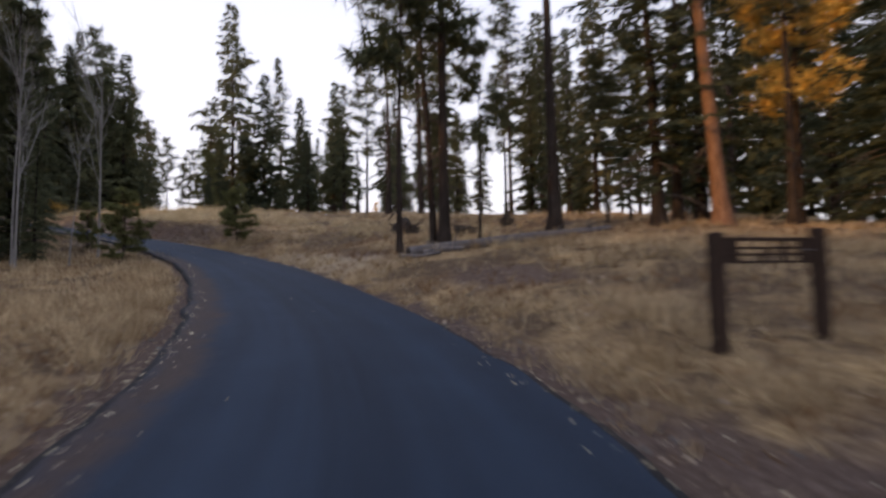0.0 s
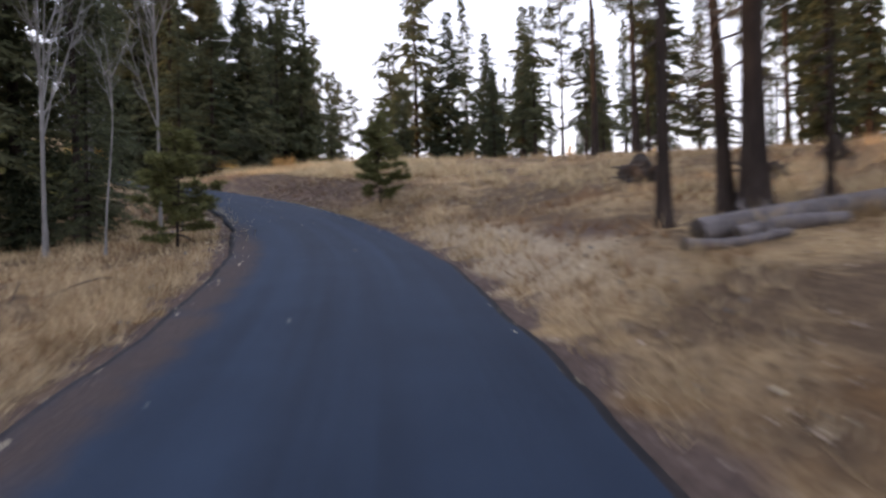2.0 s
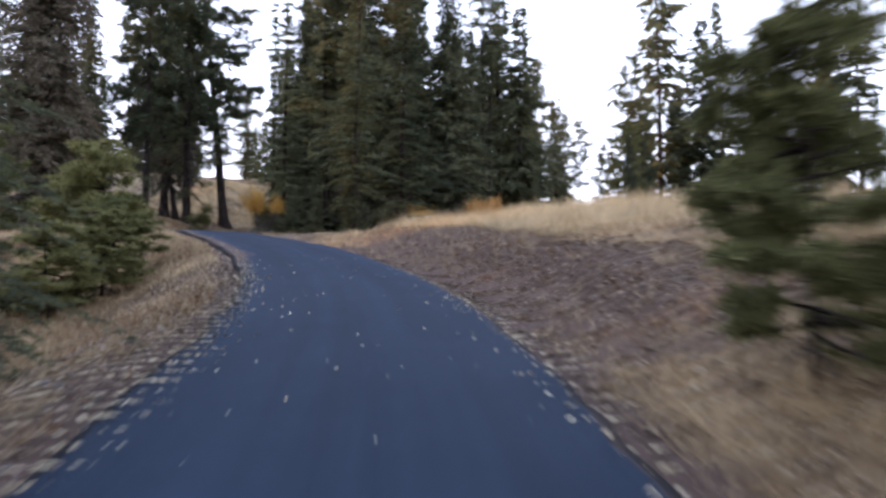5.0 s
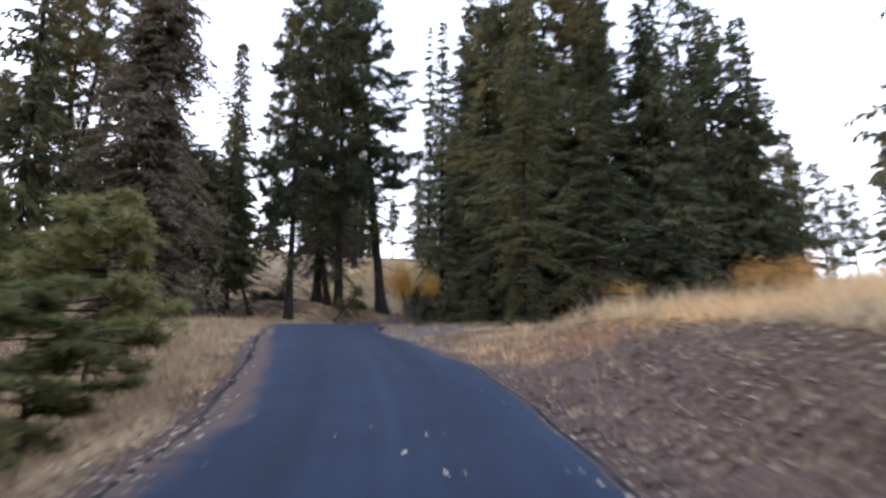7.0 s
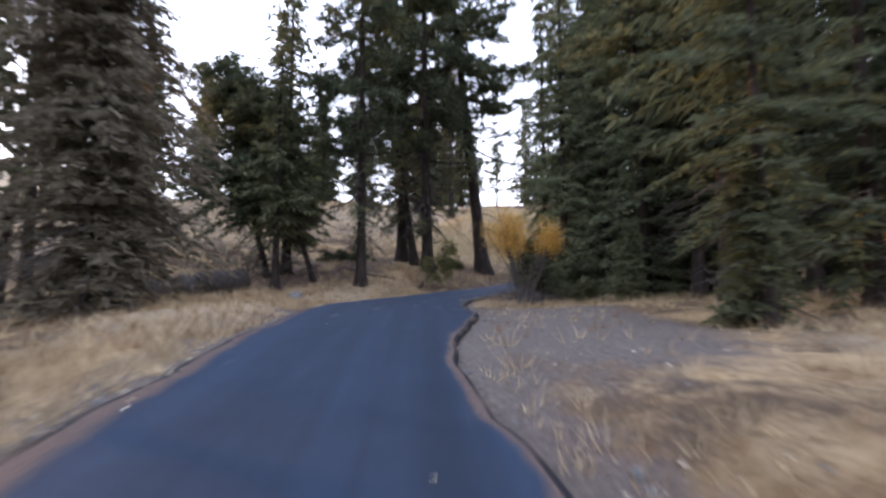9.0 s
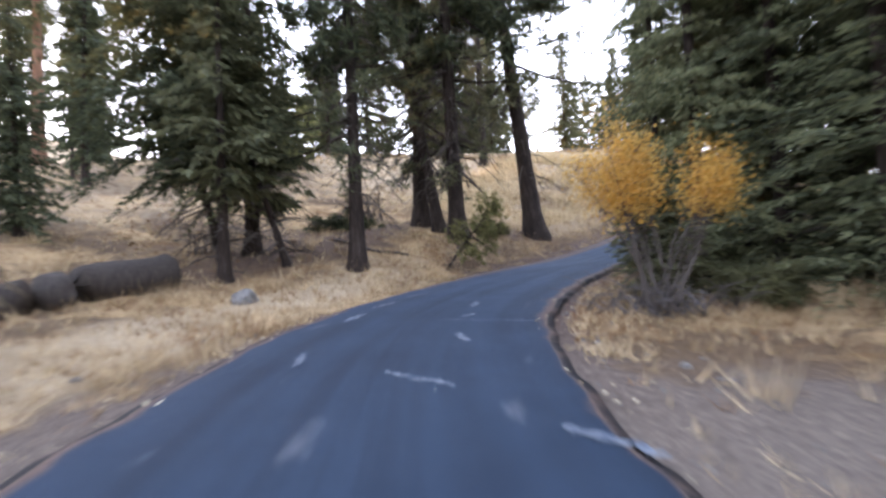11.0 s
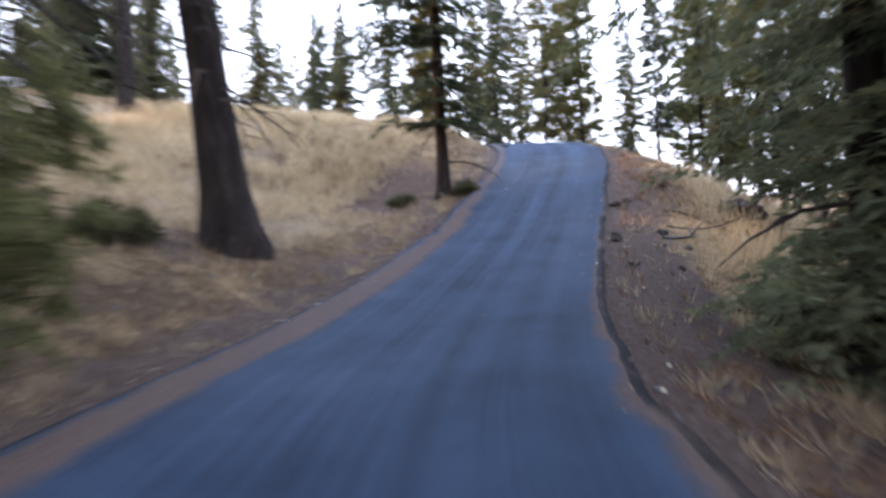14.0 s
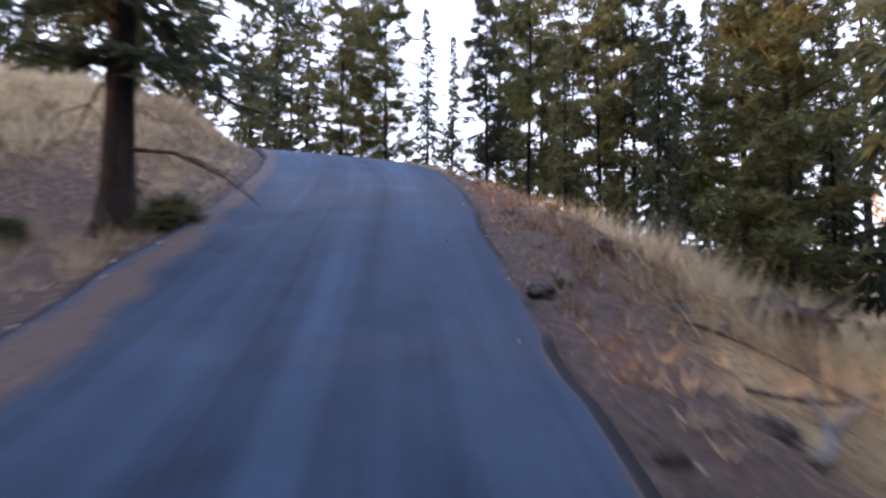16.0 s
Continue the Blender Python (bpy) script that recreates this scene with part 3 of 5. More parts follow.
def fir_crown(height, spread, start, rng, pts, material, taper=0.8, step=0.42, boughs=7, droop=0.5, ragged=0.35, blade=0.5):
    roots, ways, lens, wids = [], [], [], []
    uneven = rng.uniform(0, 6.28)
    z = height * start
    while z < height * 0.985:
        u = (z / height - start) / (1 - start)
        reach = spread * (1 - u) ** taper * (0.55 + 0.45 * min(1, u / 0.12)) + 0.12
        ax, ay = axis_at(pts, z)
        for _ in range(boughs):
            a = rng.uniform(0, 2 * math.pi)
            length = reach * rng.uniform(1 - ragged, 1 + ragged * 0.6) * (1 + 0.25 * math.sin(a + z * 0.9 + uneven) + 0.15 * math.sin(2 * a - z * 1.7))
            rise = 0.30 * (u - 0.35) + rng.uniform(-0.28, 0.26)
            hang = droop * rng.uniform(0.2, 1.9)
            k = max(2, int(length / 0.3))
            q = (np.arange(k) + rng.uniform(0.2, 0.9, k)) / k
            d = q * length
            x, y = ax + math.cos(a) * d, ay + math.sin(a) * d
            h = z + rise * d - hang * 0.30 * d * q + rng.uniform(-0.05, 0.05, k)
            for turn in (-0.95, 0.95, 0.0):
                b = a + turn + rng.uniform(-0.35, 0.35, k)
                roots.append(np.stack([x, y, h], 1))
                ways.append(np.stack([np.cos(b), np.sin(b), rng.uniform(-0.75, 0.3, k) - 0.2 * hang], 1))
                lens.append(blade * (1.15 - 0.45 * q) * rng.uniform(0.7, 1.3, k) * (0.5 + 0.8 * (1 - u)))
                wids.append(blade * 0.34 * rng.uniform(0.7, 1.3, k) * (1.1 - 0.45 * u))
        z += step * rng.uniform(0.75, 1.25) * (1.1 - 0.7 * u)
    v, f = blades(np.concatenate(roots), np.concatenate(ways), np.concatenate(lens), np.concatenate(wids), rng)
    return mesh_of("crown", v, f, material)


def fine_fir_crown(height, spread, start, rng, pts, material, taper=0.8, step=0.44, boughs=7, droop=0.5, ragged=0.35, blade=0.3, gap=0.15):
    """As fir_crown, of many narrow sprigs, for trees close to the lane."""
    roots, ways, lens = [], [], []
    uneven = rng.uniform(0, 6.28)
    z = height * start
    while z < height * 0.985:
        u = (z / height - start) / (1 - start)
        reach = spread * (1 - u) ** taper * (0.55 + 0.45 * min(1, u / 0.12)) + 0.12
        ax, ay = axis_at(pts, z)
        for _ in range(boughs + 1 if u < 0.8 else boughs - 2):
            a = rng.uniform(0, 2 * math.pi)
            length = reach * rng.uniform(1 - ragged, 1 + ragged * 0.5) * (1 + 0.28 * math.sin(a + z * 0.9 + uneven) + 0.18 * math.sin(2 * a - z * 1.7))
            rise = 0.30 * (u - 0.35) + rng.uniform(-0.28, 0.26)
            hang = droop * rng.uniform(0.2, 1.9)
            k = max(3, int(length / gap))
            q = (np.arange(k) + rng.uniform(0.2, 0.9, k)) / k
            d = q * length
            swing = a + rng.uniform(-0.12, 0.12) * q
            x, y = ax + np.cos(swing) * d, ay + np.sin(swing) * d
            h = z + rise * d - hang * 0.30 * d * q
            for turn in (-1.25, -0.7, 0.7, 1.25, 0.0):
                b = a + turn + rng.uniform(-0.4, 0.4, k)
                side = rng.uniform(0, 0.5, k) * (1.2 - q) * min(1.0, length / 2)
                roots.append(np.stack([x + np.cos(b) * side, y + np.sin(b) * side, h - side * 0.15 + rng.uniform(-0.04, 0.04, k)], 1))
                ways.append(np.stack([np.cos(b), np.sin(b), rng.uniform(-0.5, 0.3, k) - 0.15 * hang], 1))
                lens.append(blade * (1.15 - 0.5 * q) * rng.uniform(0.6, 1.35, k))
        z += step * rng.uniform(0.6, 1.4) * (1.15 - 0.35 * u)
    lens = np.concatenate(lens)
    v, f = sprigs(np.concatenate(roots), np.concatenate(ways), lens, lens * 0.34, rng)
    return mesh_of("crown", v, f, material)


def clump_blades(centres, size, count, rng, flat=0.7):
    c = np.repeat(np.asarray(centres), count, axis=0)
    w = rng.normal(size=c.shape)
    w[:, 2] = w[:, 2] * flat + 0.15
    w /= np.linalg.norm(w, axis=1)[:, None]
    return c + w * 0.1 * size, w, size * rng.uniform(0.6, 1.2, len(c)), size * 0.15 * rng.uniform(0.7, 1.3, len(c))


def pine_crown(height, spread, start, rng, pts, material, limbs=46, size=0.44, needles=27, clumps=3.2, loose=1.0, sag=0.0, top=0.985):
    wood, centres = Sticks(), []
    for i in range(limbs):
        u = (i + rng.uniform(0, 1)) / limbs
        z = height * (start + (top - start) * u)
        ax, ay = axis_at(pts, z)
        a = rng.uniform(0, 2 * math.pi)
        shape = min(1.0, 0.45 + u * 2.2) * (1 - u) ** 0.62
        length = spread * shape * rng.uniform(0.55, 1.15) + 0.3
        rise = rng.uniform(-0.25, 0.3) + 0.35 * u - sag * (1 - u)
        line = []
        for q in (0, 0.35, 0.7, 1.0):
            line.append((ax + math.cos(a) * length * q, ay + math.sin(a) * length * q, z + rise * length * q - 0.22 * length * q * (1 - q) + rng.uniform(-0.08, 0.08)))
        r = 0.018 + 0.013 * length
        wood.tube(line, (r, r * 0.75, r * 0.45, r * 0.15), 4)
        k = int(3 + length * clumps)
        for q in rng.uniform(0.35, 1.0, k):
            j = min(int(q * 3), 2)
            p0, p1 = np.array(line[j]), np.array(line[j + 1])
            p = p0 + (p1 - p0) * rng.uniform(0, 1)
            centres.append(p + rng.normal(size=3) * (0.28 * loose, 0.28 * loose, 0.14 * loose))
    v, f = sprigs(*clump_blades(centres, size, needles, rng), rng, 0.12)
    return mesh_of("crown", v, f, material), wood.mesh("limbwork", BARK)


def dead_limbs(height, low, high, count, length, rng, pts, droop=0.5, twigs=3):
    s = Sticks()
    for _ in range(count):
        z = height * rng.uniform(low, high)
        ax, ay = axis_at(pts, z)
        a, n = rng.uniform(0, 2 * math.pi), length * rng.uniform(0.4, 1.1)
        line = [(ax + math.cos(a) * n * q, ay + math.sin(a) * n * q, z + 0.1 * n * q - droop * n * q * q) for q in (0, 0.4, 0.75, 1)]
        s.tube(line, (0.035, 0.025, 0.016, 0.005), 3)
        for _ in range(twigs):
            q = rng.uniform(0.35, 0.95)
            p = Vector((ax + math.cos(a) * n * q, ay + math.sin(a) * n * q, z + 0.1 * n * q - droop * n * q * q))
            b = a + rng.choice((-1, 1)) * rng.uniform(0.5, 1.2)
            m = n * rng.uniform(0.2, 0.5)
            s.tube([p, p + Vector((math.cos(b) * m * 0.6, math.sin(b) * m * 0.6, -0.15 * m)), p + Vector((math.cos(b) * m, math.sin(b) * m, -0.5 * m))], (0.014, 0.009, 0.003), 3)
    return s.mesh("deadwood", TWIG)


def twiggy(ob):
    return tagged(ob, kind="stuff")


def tree_root(name, label, category, group):
    return tagged(new(name), label, category, group)


def make_fir(seed, height, spread, start, label, material=None, fine=False, dead=16, girth=0.0125, **kw):
    rng = np.random.default_rng(seed)
    root = tree_root("fir_tree", label, "tree", "conifers along the lane")
    me, pts = trunk_mesh(height, height * girth, rng, rng.uniform(-0.015, 0.015))
    part("trunk", me, BARK, root)
    part("crown", (fine_fir_crown if fine else fir_crown)(height, spread, start, rng, pts, material or NEEDLES, **kw), None, root)
    twiggy(part("deadwood", dead_limbs(height, 0.02, start + 0.12, dead, spread * 0.7, rng, pts), None, root))
    return root


def make_pine(seed, height, spread, start, label, radius, limbs=46, material=None, bark=None, dead=16, hang=0, low=0.13, **kw):
    rng = np.random.default_rng(seed)
    root = tree_root("pine_tree", label, "tree", "conifers along the lane")
    me, pts = trunk_mesh(height, radius, rng, rng.uniform(-0.02, 0.02), material=bark or BARK)
    part("trunk", me, None, root)
    crown, limb = pine_crown(height, spread, start, rng, pts, material or PINE_NEEDLES, limbs, **kw)
    part("crown", crown, None, root)
    part("limbwork", limb, None, root)
    if hang:
        lace, stems = pine_crown(height, min(spread, 3.0) * 1.25, low, rng, pts, material, hang, 0.3, 13, 4.2, 0.8, 0.75, low + 0.19)
        tagged(part("hanging_foliage", lace, None, root, "thin ragged hanging foliage"), kind="stuff")
        part("limbwork", stems, None, root)
    twiggy(part("deadwood", dead_limbs(height, 0.08, start + 0.1, dead, min(spread, 3.2) * 0.5, rng, pts, 0.85), None, root))
    return root


FIR = "tall dark green fir standing in dry grass"
SLIM = "slender dark fir with a narrow crown"
PINE = "tall dark-barked pine with a bare lower trunk"
THIN = "thin young pine with a bare stem and sparse top"
MAKERS = {
    "fir": [lambda: (make_fir(11, 20, 3.4, 0.06, FIR), 20), lambda: (make_fir(12, 20, 3.0, 0.10, FIR, droop=0.8), 20),
            lambda: (make_fir(13, 20, 3.8, 0.05, FIR, taper=0.95, ragged=0.5), 20), lambda: (make_fir(14, 20, 2.7, 0.14, FIR, taper=0.7, boughs=6, ragged=0.5), 20)],
    "slim": [lambda: (make_fir(21, 18, 1.7, 0.1, SLIM, boughs=6, taper=0.7), 18), lambda: (make_fir(22, 18, 2.1, 0.2, SLIM, boughs=5, ragged=0.55), 18)],
    "pine": [lambda: (make_pine(31, 22, 3.2, 0.5, PINE, 0.24), 22), lambda: (make_pine(32, 22, 2.8, 0.42, PINE, 0.22, 52), 22),
             lambda: (make_pine(33, 22, 2.5, 0.55, PINE, 0.21, 40), 22)],
    "lowpine": [lambda: (make_pine(34, 22, 3.2, 0.27, "dark pine with drooping boughs low on its trunk", 0.24, 76, NEEDLES, dead=84, hang=17, sag=0.7, needles=24, size=0.5, clumps=3.2), 22), lambda: (make_pine(35, 22, 2.9, 0.29, "dark pine with drooping boughs low on its trunk", 0.22, 70, NEEDLES, dead=84, hang=15, sag=0.8, needles=24, size=0.5, clumps=3.2), 22)],
    "oldpine": [lambda: (make_pine(45, 26, 4.6, 0.34, "thick dark pine leaning over the meadow beside the lane", 0.33, 100, NEEDLES, dead=44, hang=30, low=0.215, sag=0.3, needles=24, size=0.5, clumps=3.4), 26)],
    "farpine": [lambda: (make_pine(36, 22, 3.1, 0.46, PINE, 0.22, 42, dead=3, size=0.7, needles=10, clumps=2.6), 22), lambda: (make_pine(37, 22, 2.7, 0.36, PINE, 0.2, 48, dead=3, size=0.7, needles=10, clumps=2.6), 22)],
    "farfir": [lambda: (make_fir(23, 20, 3.3, 0.07, FIR, step=0.74, boughs=6, blade=0.78, dead=5), 20), lambda: (make_fir(24, 20, 2.8, 0.12, FIR, step=0.74, boughs=6, blade=0.78, ragged=0.5, dead=5), 20), lambda: (make_fir(25, 20, 3.0, 0.2, FIR, step=0.76, boughs=5, blade=0.78, ragged=0.6, taper=0.65, dead=5), 20)],
    "backfir": [lambda: (make_fir(28, 18, 2.9, 0.05, FIR, step=0.8, boughs=6, blade=0.85, ragged=0.5, dead=2), 18), lambda: (make_fir(29, 18, 2.3, 0.12, FIR, step=0.8, boughs=5, blade=0.85, ragged=0.6, taper=0.65, dead=2), 18)],
    "thin": [lambda: (make_pine(41, 10, 1.3, 0.45, THIN, 0.085, 26, dead=14), 10), lambda: (make_pine(42, 10, 1.0, 0.6, THIN, 0.08, 18, dead=16), 10)],
    "bushy": [lambda: (make_fir(51, 12, 3.5, 0.26, "bushy green fir with dead twigs round its lower trunk", taper=0.45, boughs=9, step=0.34, fine=True, dead=34), 12)],
    "nearfir": [lambda: (make_fir(15, 16, 2.6, 0.05, FIR, fine=True, droop=0.8, boughs=6, ragged=0.55), 16), lambda: (make_fir(16, 16, 2.3, 0.1, FIR, fine=True, boughs=6, ragged=0.65), 16), lambda: (make_fir(18, 16, 2.9, 0.16, FIR, fine=True, boughs=5, ragged=0.6, taper=0.6), 16)],
    "skirtfir": [lambda: (make_fir(19, 16, 2.5, 0.012, "dense dark fir with boughs down to the ground", SKIRT_NEEDLES, fine=True, boughs=11, ragged=0.45, taper=0.7, droop=0.7, blade=0.19, gap=0.105, dead=3), 16)],
    "midfir": [lambda: (make_fir(26, 16, 2.5, 0.05, FIR, step=0.42, boughs=7, blade=0.5, ragged=0.5, dead=6), 16), lambda: (make_fir(27, 16, 2.1, 0.1, FIR, step=0.4, boughs=7, blade=0.46, ragged=0.55, dead=6, taper=0.65), 16)],
    "crestpine": [lambda: (make_pine(39, 18, 2.9, 0.1, "broad olive-green pine below the crest of the lane", 0.17, 74, OLIVE_NEEDLES, dead=12, size=0.5, needles=24, clumps=3.6, loose=1.2), 18), lambda: (make_pine(40, 18, 2.5, 0.16, "broad olive-green pine below the crest of the lane", 0.16, 64, OLIVE_NEEDLES, dead=12, size=0.5, needles=24, clumps=3.6, loose=1.2), 18)],
    "redpine": [lambda: (make_pine(38, 22, 3.0, 0.4, "tall pine with reddish-brown bark on the meadow slope", 0.4, 44, bark=RED_BARK, dead=10, needles=18, size=0.55), 22)],
    "boleyfir": [lambda: (make_fir(17, 17, 2.35, 0.13, "fir with a straight bare lower trunk on a grassy bank", fine=True, boughs=8, ragged=0.5, girth=0.0105, dead=6, droop=0.9, taper=0.6), 17)],
    "sunlit_pine": [lambda: (make_pine(44, 14, 2.4, 0.3, "conifer at the edge of the wood with sunlight put into its golden needles", 0.13, 60, SUNLIT_NEEDLES, dead=8, size=0.42, needles=22), 14)],
    "palefir": [lambda: (make_fir(82, 5, 1.2, 0.04, "pale grey-green young fir at the forest edge", PALE_NEEDLES, fine=True, blade=0.24, step=0.16, boughs=8, gap=0.13, dead=4), 5)],
    "lankpine": [lambda: (make_pine(73, 4.5, 1.2, 0.3, "lank young pine with sparse needles", 0.05, 42, OLIVE_NEEDLES, dead=16, size=0.26, clumps=5, loose=0.9, needles=20), 4.5)],
    "sapling": [lambda: (make_fir(81, 3, 0.95, 0.03, "small dark green fir sapling beside the lane", fine=True, blade=0.2, step=0.12, boughs=9, dead=4), 3)],
    "shaggy": [lambda: (make_fir(61, 16, 2.7, 0.03, "shaggy brownish old fir with drooping boughs beside the lane", material=OLD_NEEDLES, taper=0.5, boughs=11, droop=1.3, step=0.27, ragged=0.25, fine=True, dead=60), 16)],
    "young": [lambda: (make_pine(71, 4.5, 1.35, 0.12, "young bushy pine with light green needles", 0.045, 44, YOUNG_NEEDLES, dead=4, size=0.24, clumps=9, loose=0.4, needles=30), 4.5),
              lambda: (make_pine(72, 4.5, 1.5, 0.16, "young bushy pine with light green needles", 0.042, 50, YOUNG_NEEDLES, dead=4, size=0.24, clumps=9, loose=0.4, needles=30), 4.5)],
}
PROTO, TREE_COUNT = {}, [0]


def plant(kind, x, y, height, lean=0.0, lean_to=0.0, label="", wide=1.0, turn=None):
    """Stand a tree of that kind on the ground; the first of each make is built, later ones share its meshes."""
    TREE_COUNT[0] += 1
    pick = random.Random(round(x * 13.7 + y * 7.1) + 5)
    if kind in ("pine", "fir") and abs(lane_at(x, y)[0][0]) > 18:
        kind = "far" + kind
    i = pick.randrange(len(MAKERS[kind]))
    k = pick.uniform(0.9, 1.12) * wide
    z = float(ground_height(x, y)[0]) - 0.05
    turn = pick.uniform(0, 360) if turn is None else turn
    first = (kind, i) not in PROTO
    if first:
        PROTO[kind, i] = MAKERS[kind][i]()
    proto, tall = PROTO[kind, i]
    s = height / tall
    way = radians(lean_to)
    tip = Matrix.Rotation(radians(lean), 4, Vector((-math.sin(way), math.cos(way), 0)))
    m = Matrix.Translation((x, y, z)) @ tip @ pose(0, 0, 0, 0, 0, turn)
    ob = proto if first else copy_thing(proto, m)
    ob.matrix_basis = m @ Matrix.Diagonal((s * k, s * k, s, 1))
    if label:
        tagged(ob, label)
    return ob


# kind, x, y, height
FAR_FIRS = [
    ("fir", -34.0, 98.7, 39.0), ("fir", -29.3, 100.3, 26.8), ("slim", -30.9, 116.5, 35.3), ("fir", -23.7, 101.8, 22.5),
    ("slim", -21.7, 105.4, 15.8), ("slim", -32.8, 86.3, 9.5), ("slim", -17.4, 96.0, 16.4), ("fir", -11.7, 72.7, 16.2),
    ("pine", -8.3, 67.1, 18.7), ("fir", -6.0, 65.3, 12.3), ("pine", -1.0, 55.5, 13.5), ("fir", 0.2, 57.5, 17.7),
    ("fir", 3.4, 51.3, 7.0), ("pine", 6.8, 65.0, 17.8), ("fir", 9.7, 56.4, 10.6), ("pine", 10.9, 53.0, 13.2),
    ("fir", 13.5, 57.5, 10.6), ("fir", 13.3, 44.9, 8.3),
]
LANE_PINES = [
    ("thin", -1.34, 18.83, 12.5), ("thin", 1.3, 21.3, 7.5), ("pine", 4.1, 22.2, 23.0),
    ("thin", 6.3, 23.2, 6.6), ("thin", 8.0, 25.8, 8.5), ("nearfir", 7.7, 21.7, 18.4), ("pine", 9.0, 23.3, 18.3),
    ("nearfir", 10.2, 23.9, 17.9), ("pine", 15.5, 32.5, 21.3), ("pine", 12.5, 21.7, 16.2), ("nearfir", 16.3, 25.2, 15.2),
    ("nearfir", 15.7, 20.7, 18.0), ("fir", 9.4, 36.8, 15.5), ("backfir", 21.8, 35.9, 15.2), ("backfir", 25.5, 37.1, 16.6),
    ("backfir", 23.2, 31.4, 14.1), ("backfir", 22.6, 44.6, 18.0), ("backfir", 16.9, 42.8, 15.4), ("pine", -4.0, 45.8, 19.4),
    ("pine", -1.8, 52.0, 25.2), ("pine", 4.5, 39.7, 16.0), ("backfir", 22.6, 42.3, 23.7),
]
LEFT_FIRS = [
    ("skirtfir", -16.6, 23.4, 12.0),
    ("nearfir", -17.5, 22.0, 15.1), ("nearfir", -17.6, 20.4, 19.9), ("nearfir", -14.2, 21.2, 5.5), ("fir", -32.6, 53.7, 18.0),
    ("fir", -34.0, 64.8, 20.5), ("slim", -34.6, 71.9, 14.0), ("nearfir", -31.2, 47.4, 15.5),
    ("pine", -15.5, 22.1, 11.0), ("nearfir", -30.3, 43.0, 10.8),
]
BEND_FIRS = [
    ("nearfir", -43.8, 50.8, 22.0), ("pine", -40.2, 50.5, 21.6), ("lowpine", -37.0, 51.0, 21.3), ("lowpine", -37.7, 55.8, 20.5),
    ("lowpine", -34.4, 55.9, 16.5), ("slim", -23.0, 47.8, 2.7),
    ("lowpine", -39.8, 51.6, 19.0), ("slim", -34.6, 47.3, 19.2), ("lowpine", -34.9, 51.1, 18.2),
    ("fir", -32.8, 56.4, 14.9), ("fir", -31.0, 62.5, 5.5), ("pine", -42.9, 53.1, 25.9), ("fir", -18.7, 48.6, 3.7),
    ("lowpine", -34.7, 50.7, 18.4), ("fir", -33.3, 54.0, 16.7),
]
VERGE_PINES = [
    ("shaggy", -40.0, 32.8, 17.0), ("pine", -47.3, 30.3, 19.9), ("fir", -43.3, 28.9, 19.9),
    ("pine", -68.1, 55.6, 23.9),
]
KNOLL_TREES = [
    ("lowpine", -51.0, 42.7, 24.0), ("lowpine", -56.4, 46.8, 27.0), ("lowpine", -53.8, 47.3, 28.0), ("boleyfir", -56.2, 58.9, 17.0),
    ("redpine", -76.0, 29.6, 20.9), ("thin", -68.4, 32.5, 10.4), ("thin", -69.4, 33.0, 9.4), ("fir", -74.4, 32.1, 12.1),
    ("fir", -58.2, 32.4, 10.5), ("fir", -67.6, 33.2, 13.5), ("young", -72.3, 44.6, 4.8), ("pine", -75.8, 40.8, 8.0), ("pine", -91.8, 49.1, 11.7),
    ("pine", -79.4, 61.1, 16.3), ("fir", -77.1, 50.4, 10.1), ("fir", -98.6, 52.9, 11.2), ("fir", -109.7, 44.2, 17.7),
    ("fir", -95.7, 67.7, 13.9), ("pine", -77.9, 73.3, 10.0),
]
SLOPE_FIRS = [
    ("nearfir", -40.5, 51.0, 15.3), ("skirtfir", -42.6, 54.3, 17.0), ("skirtfir", -44.5, 52.3, 15.0), ("skirtfir", -45.7, 56.6, 15.0),
    ("skirtfir", -42.0, 49.6, 17.0), ("skirtfir", -39.4, 49.0, 18.0), ("nearfir", -40.5, 53.0, 19.0), ("nearfir", -36.6, 48.4, 17.0),
    ("nearfir", -41.0, 56.5, 17.0), ("slim", -49.7, 71.0, 8.7),
]
CREST_FIRS = [
    ("crestpine", -62.7, 77.0, 11.5), ("crestpine", -61.3, 78.8, 12.2), ("midfir", -70.6, 87.5, 14.7), ("crestpine", -72.3, 84.0, 11.1),
    ("pine", -73.6, 90.3, 14.9), ("crestpine", -77.4, 85.1, 15.9), ("slim", -65.2, 95.5, 17.0), ("slim", -57.3, 76.1, 7.4),
    ("lowpine", -55.7, 75.4, 9.5), ("crestpine", -54.9, 79.7, 14.2), ("slim", -52.6, 74.0, 8.6), ("crestpine", -51.7, 78.1, 14.2),
    ("pine", -50.4, 79.1, 13.7), ("lowpine", -49.1, 77.1, 12.3), ("slim", -47.4, 82.0, 13.5), ("crestpine", -46.5, 77.9, 16.8),
    ("slim", -45.5, 76.7, 12.4), ("slim", -44.0, 76.3, 11.2), ("pine", -46.0, 86.9, 16.2), ("pine", -54.0, 88.9, 16.7),
    ("crestpine", -45.9, 73.7, 14.9), ("lowpine", -44.8, 84.7, 15.4), ("crestpine", -59.1, 92.1, 20.3), ("crestpine", -51.4, 95.1, 22.6),
    ("midfir", -47.7, 98.1, 19.7), ("crestpine", -56.9, 96.6, 22.2), ("crestpine", -69.2, 92.8, 17.8),
]
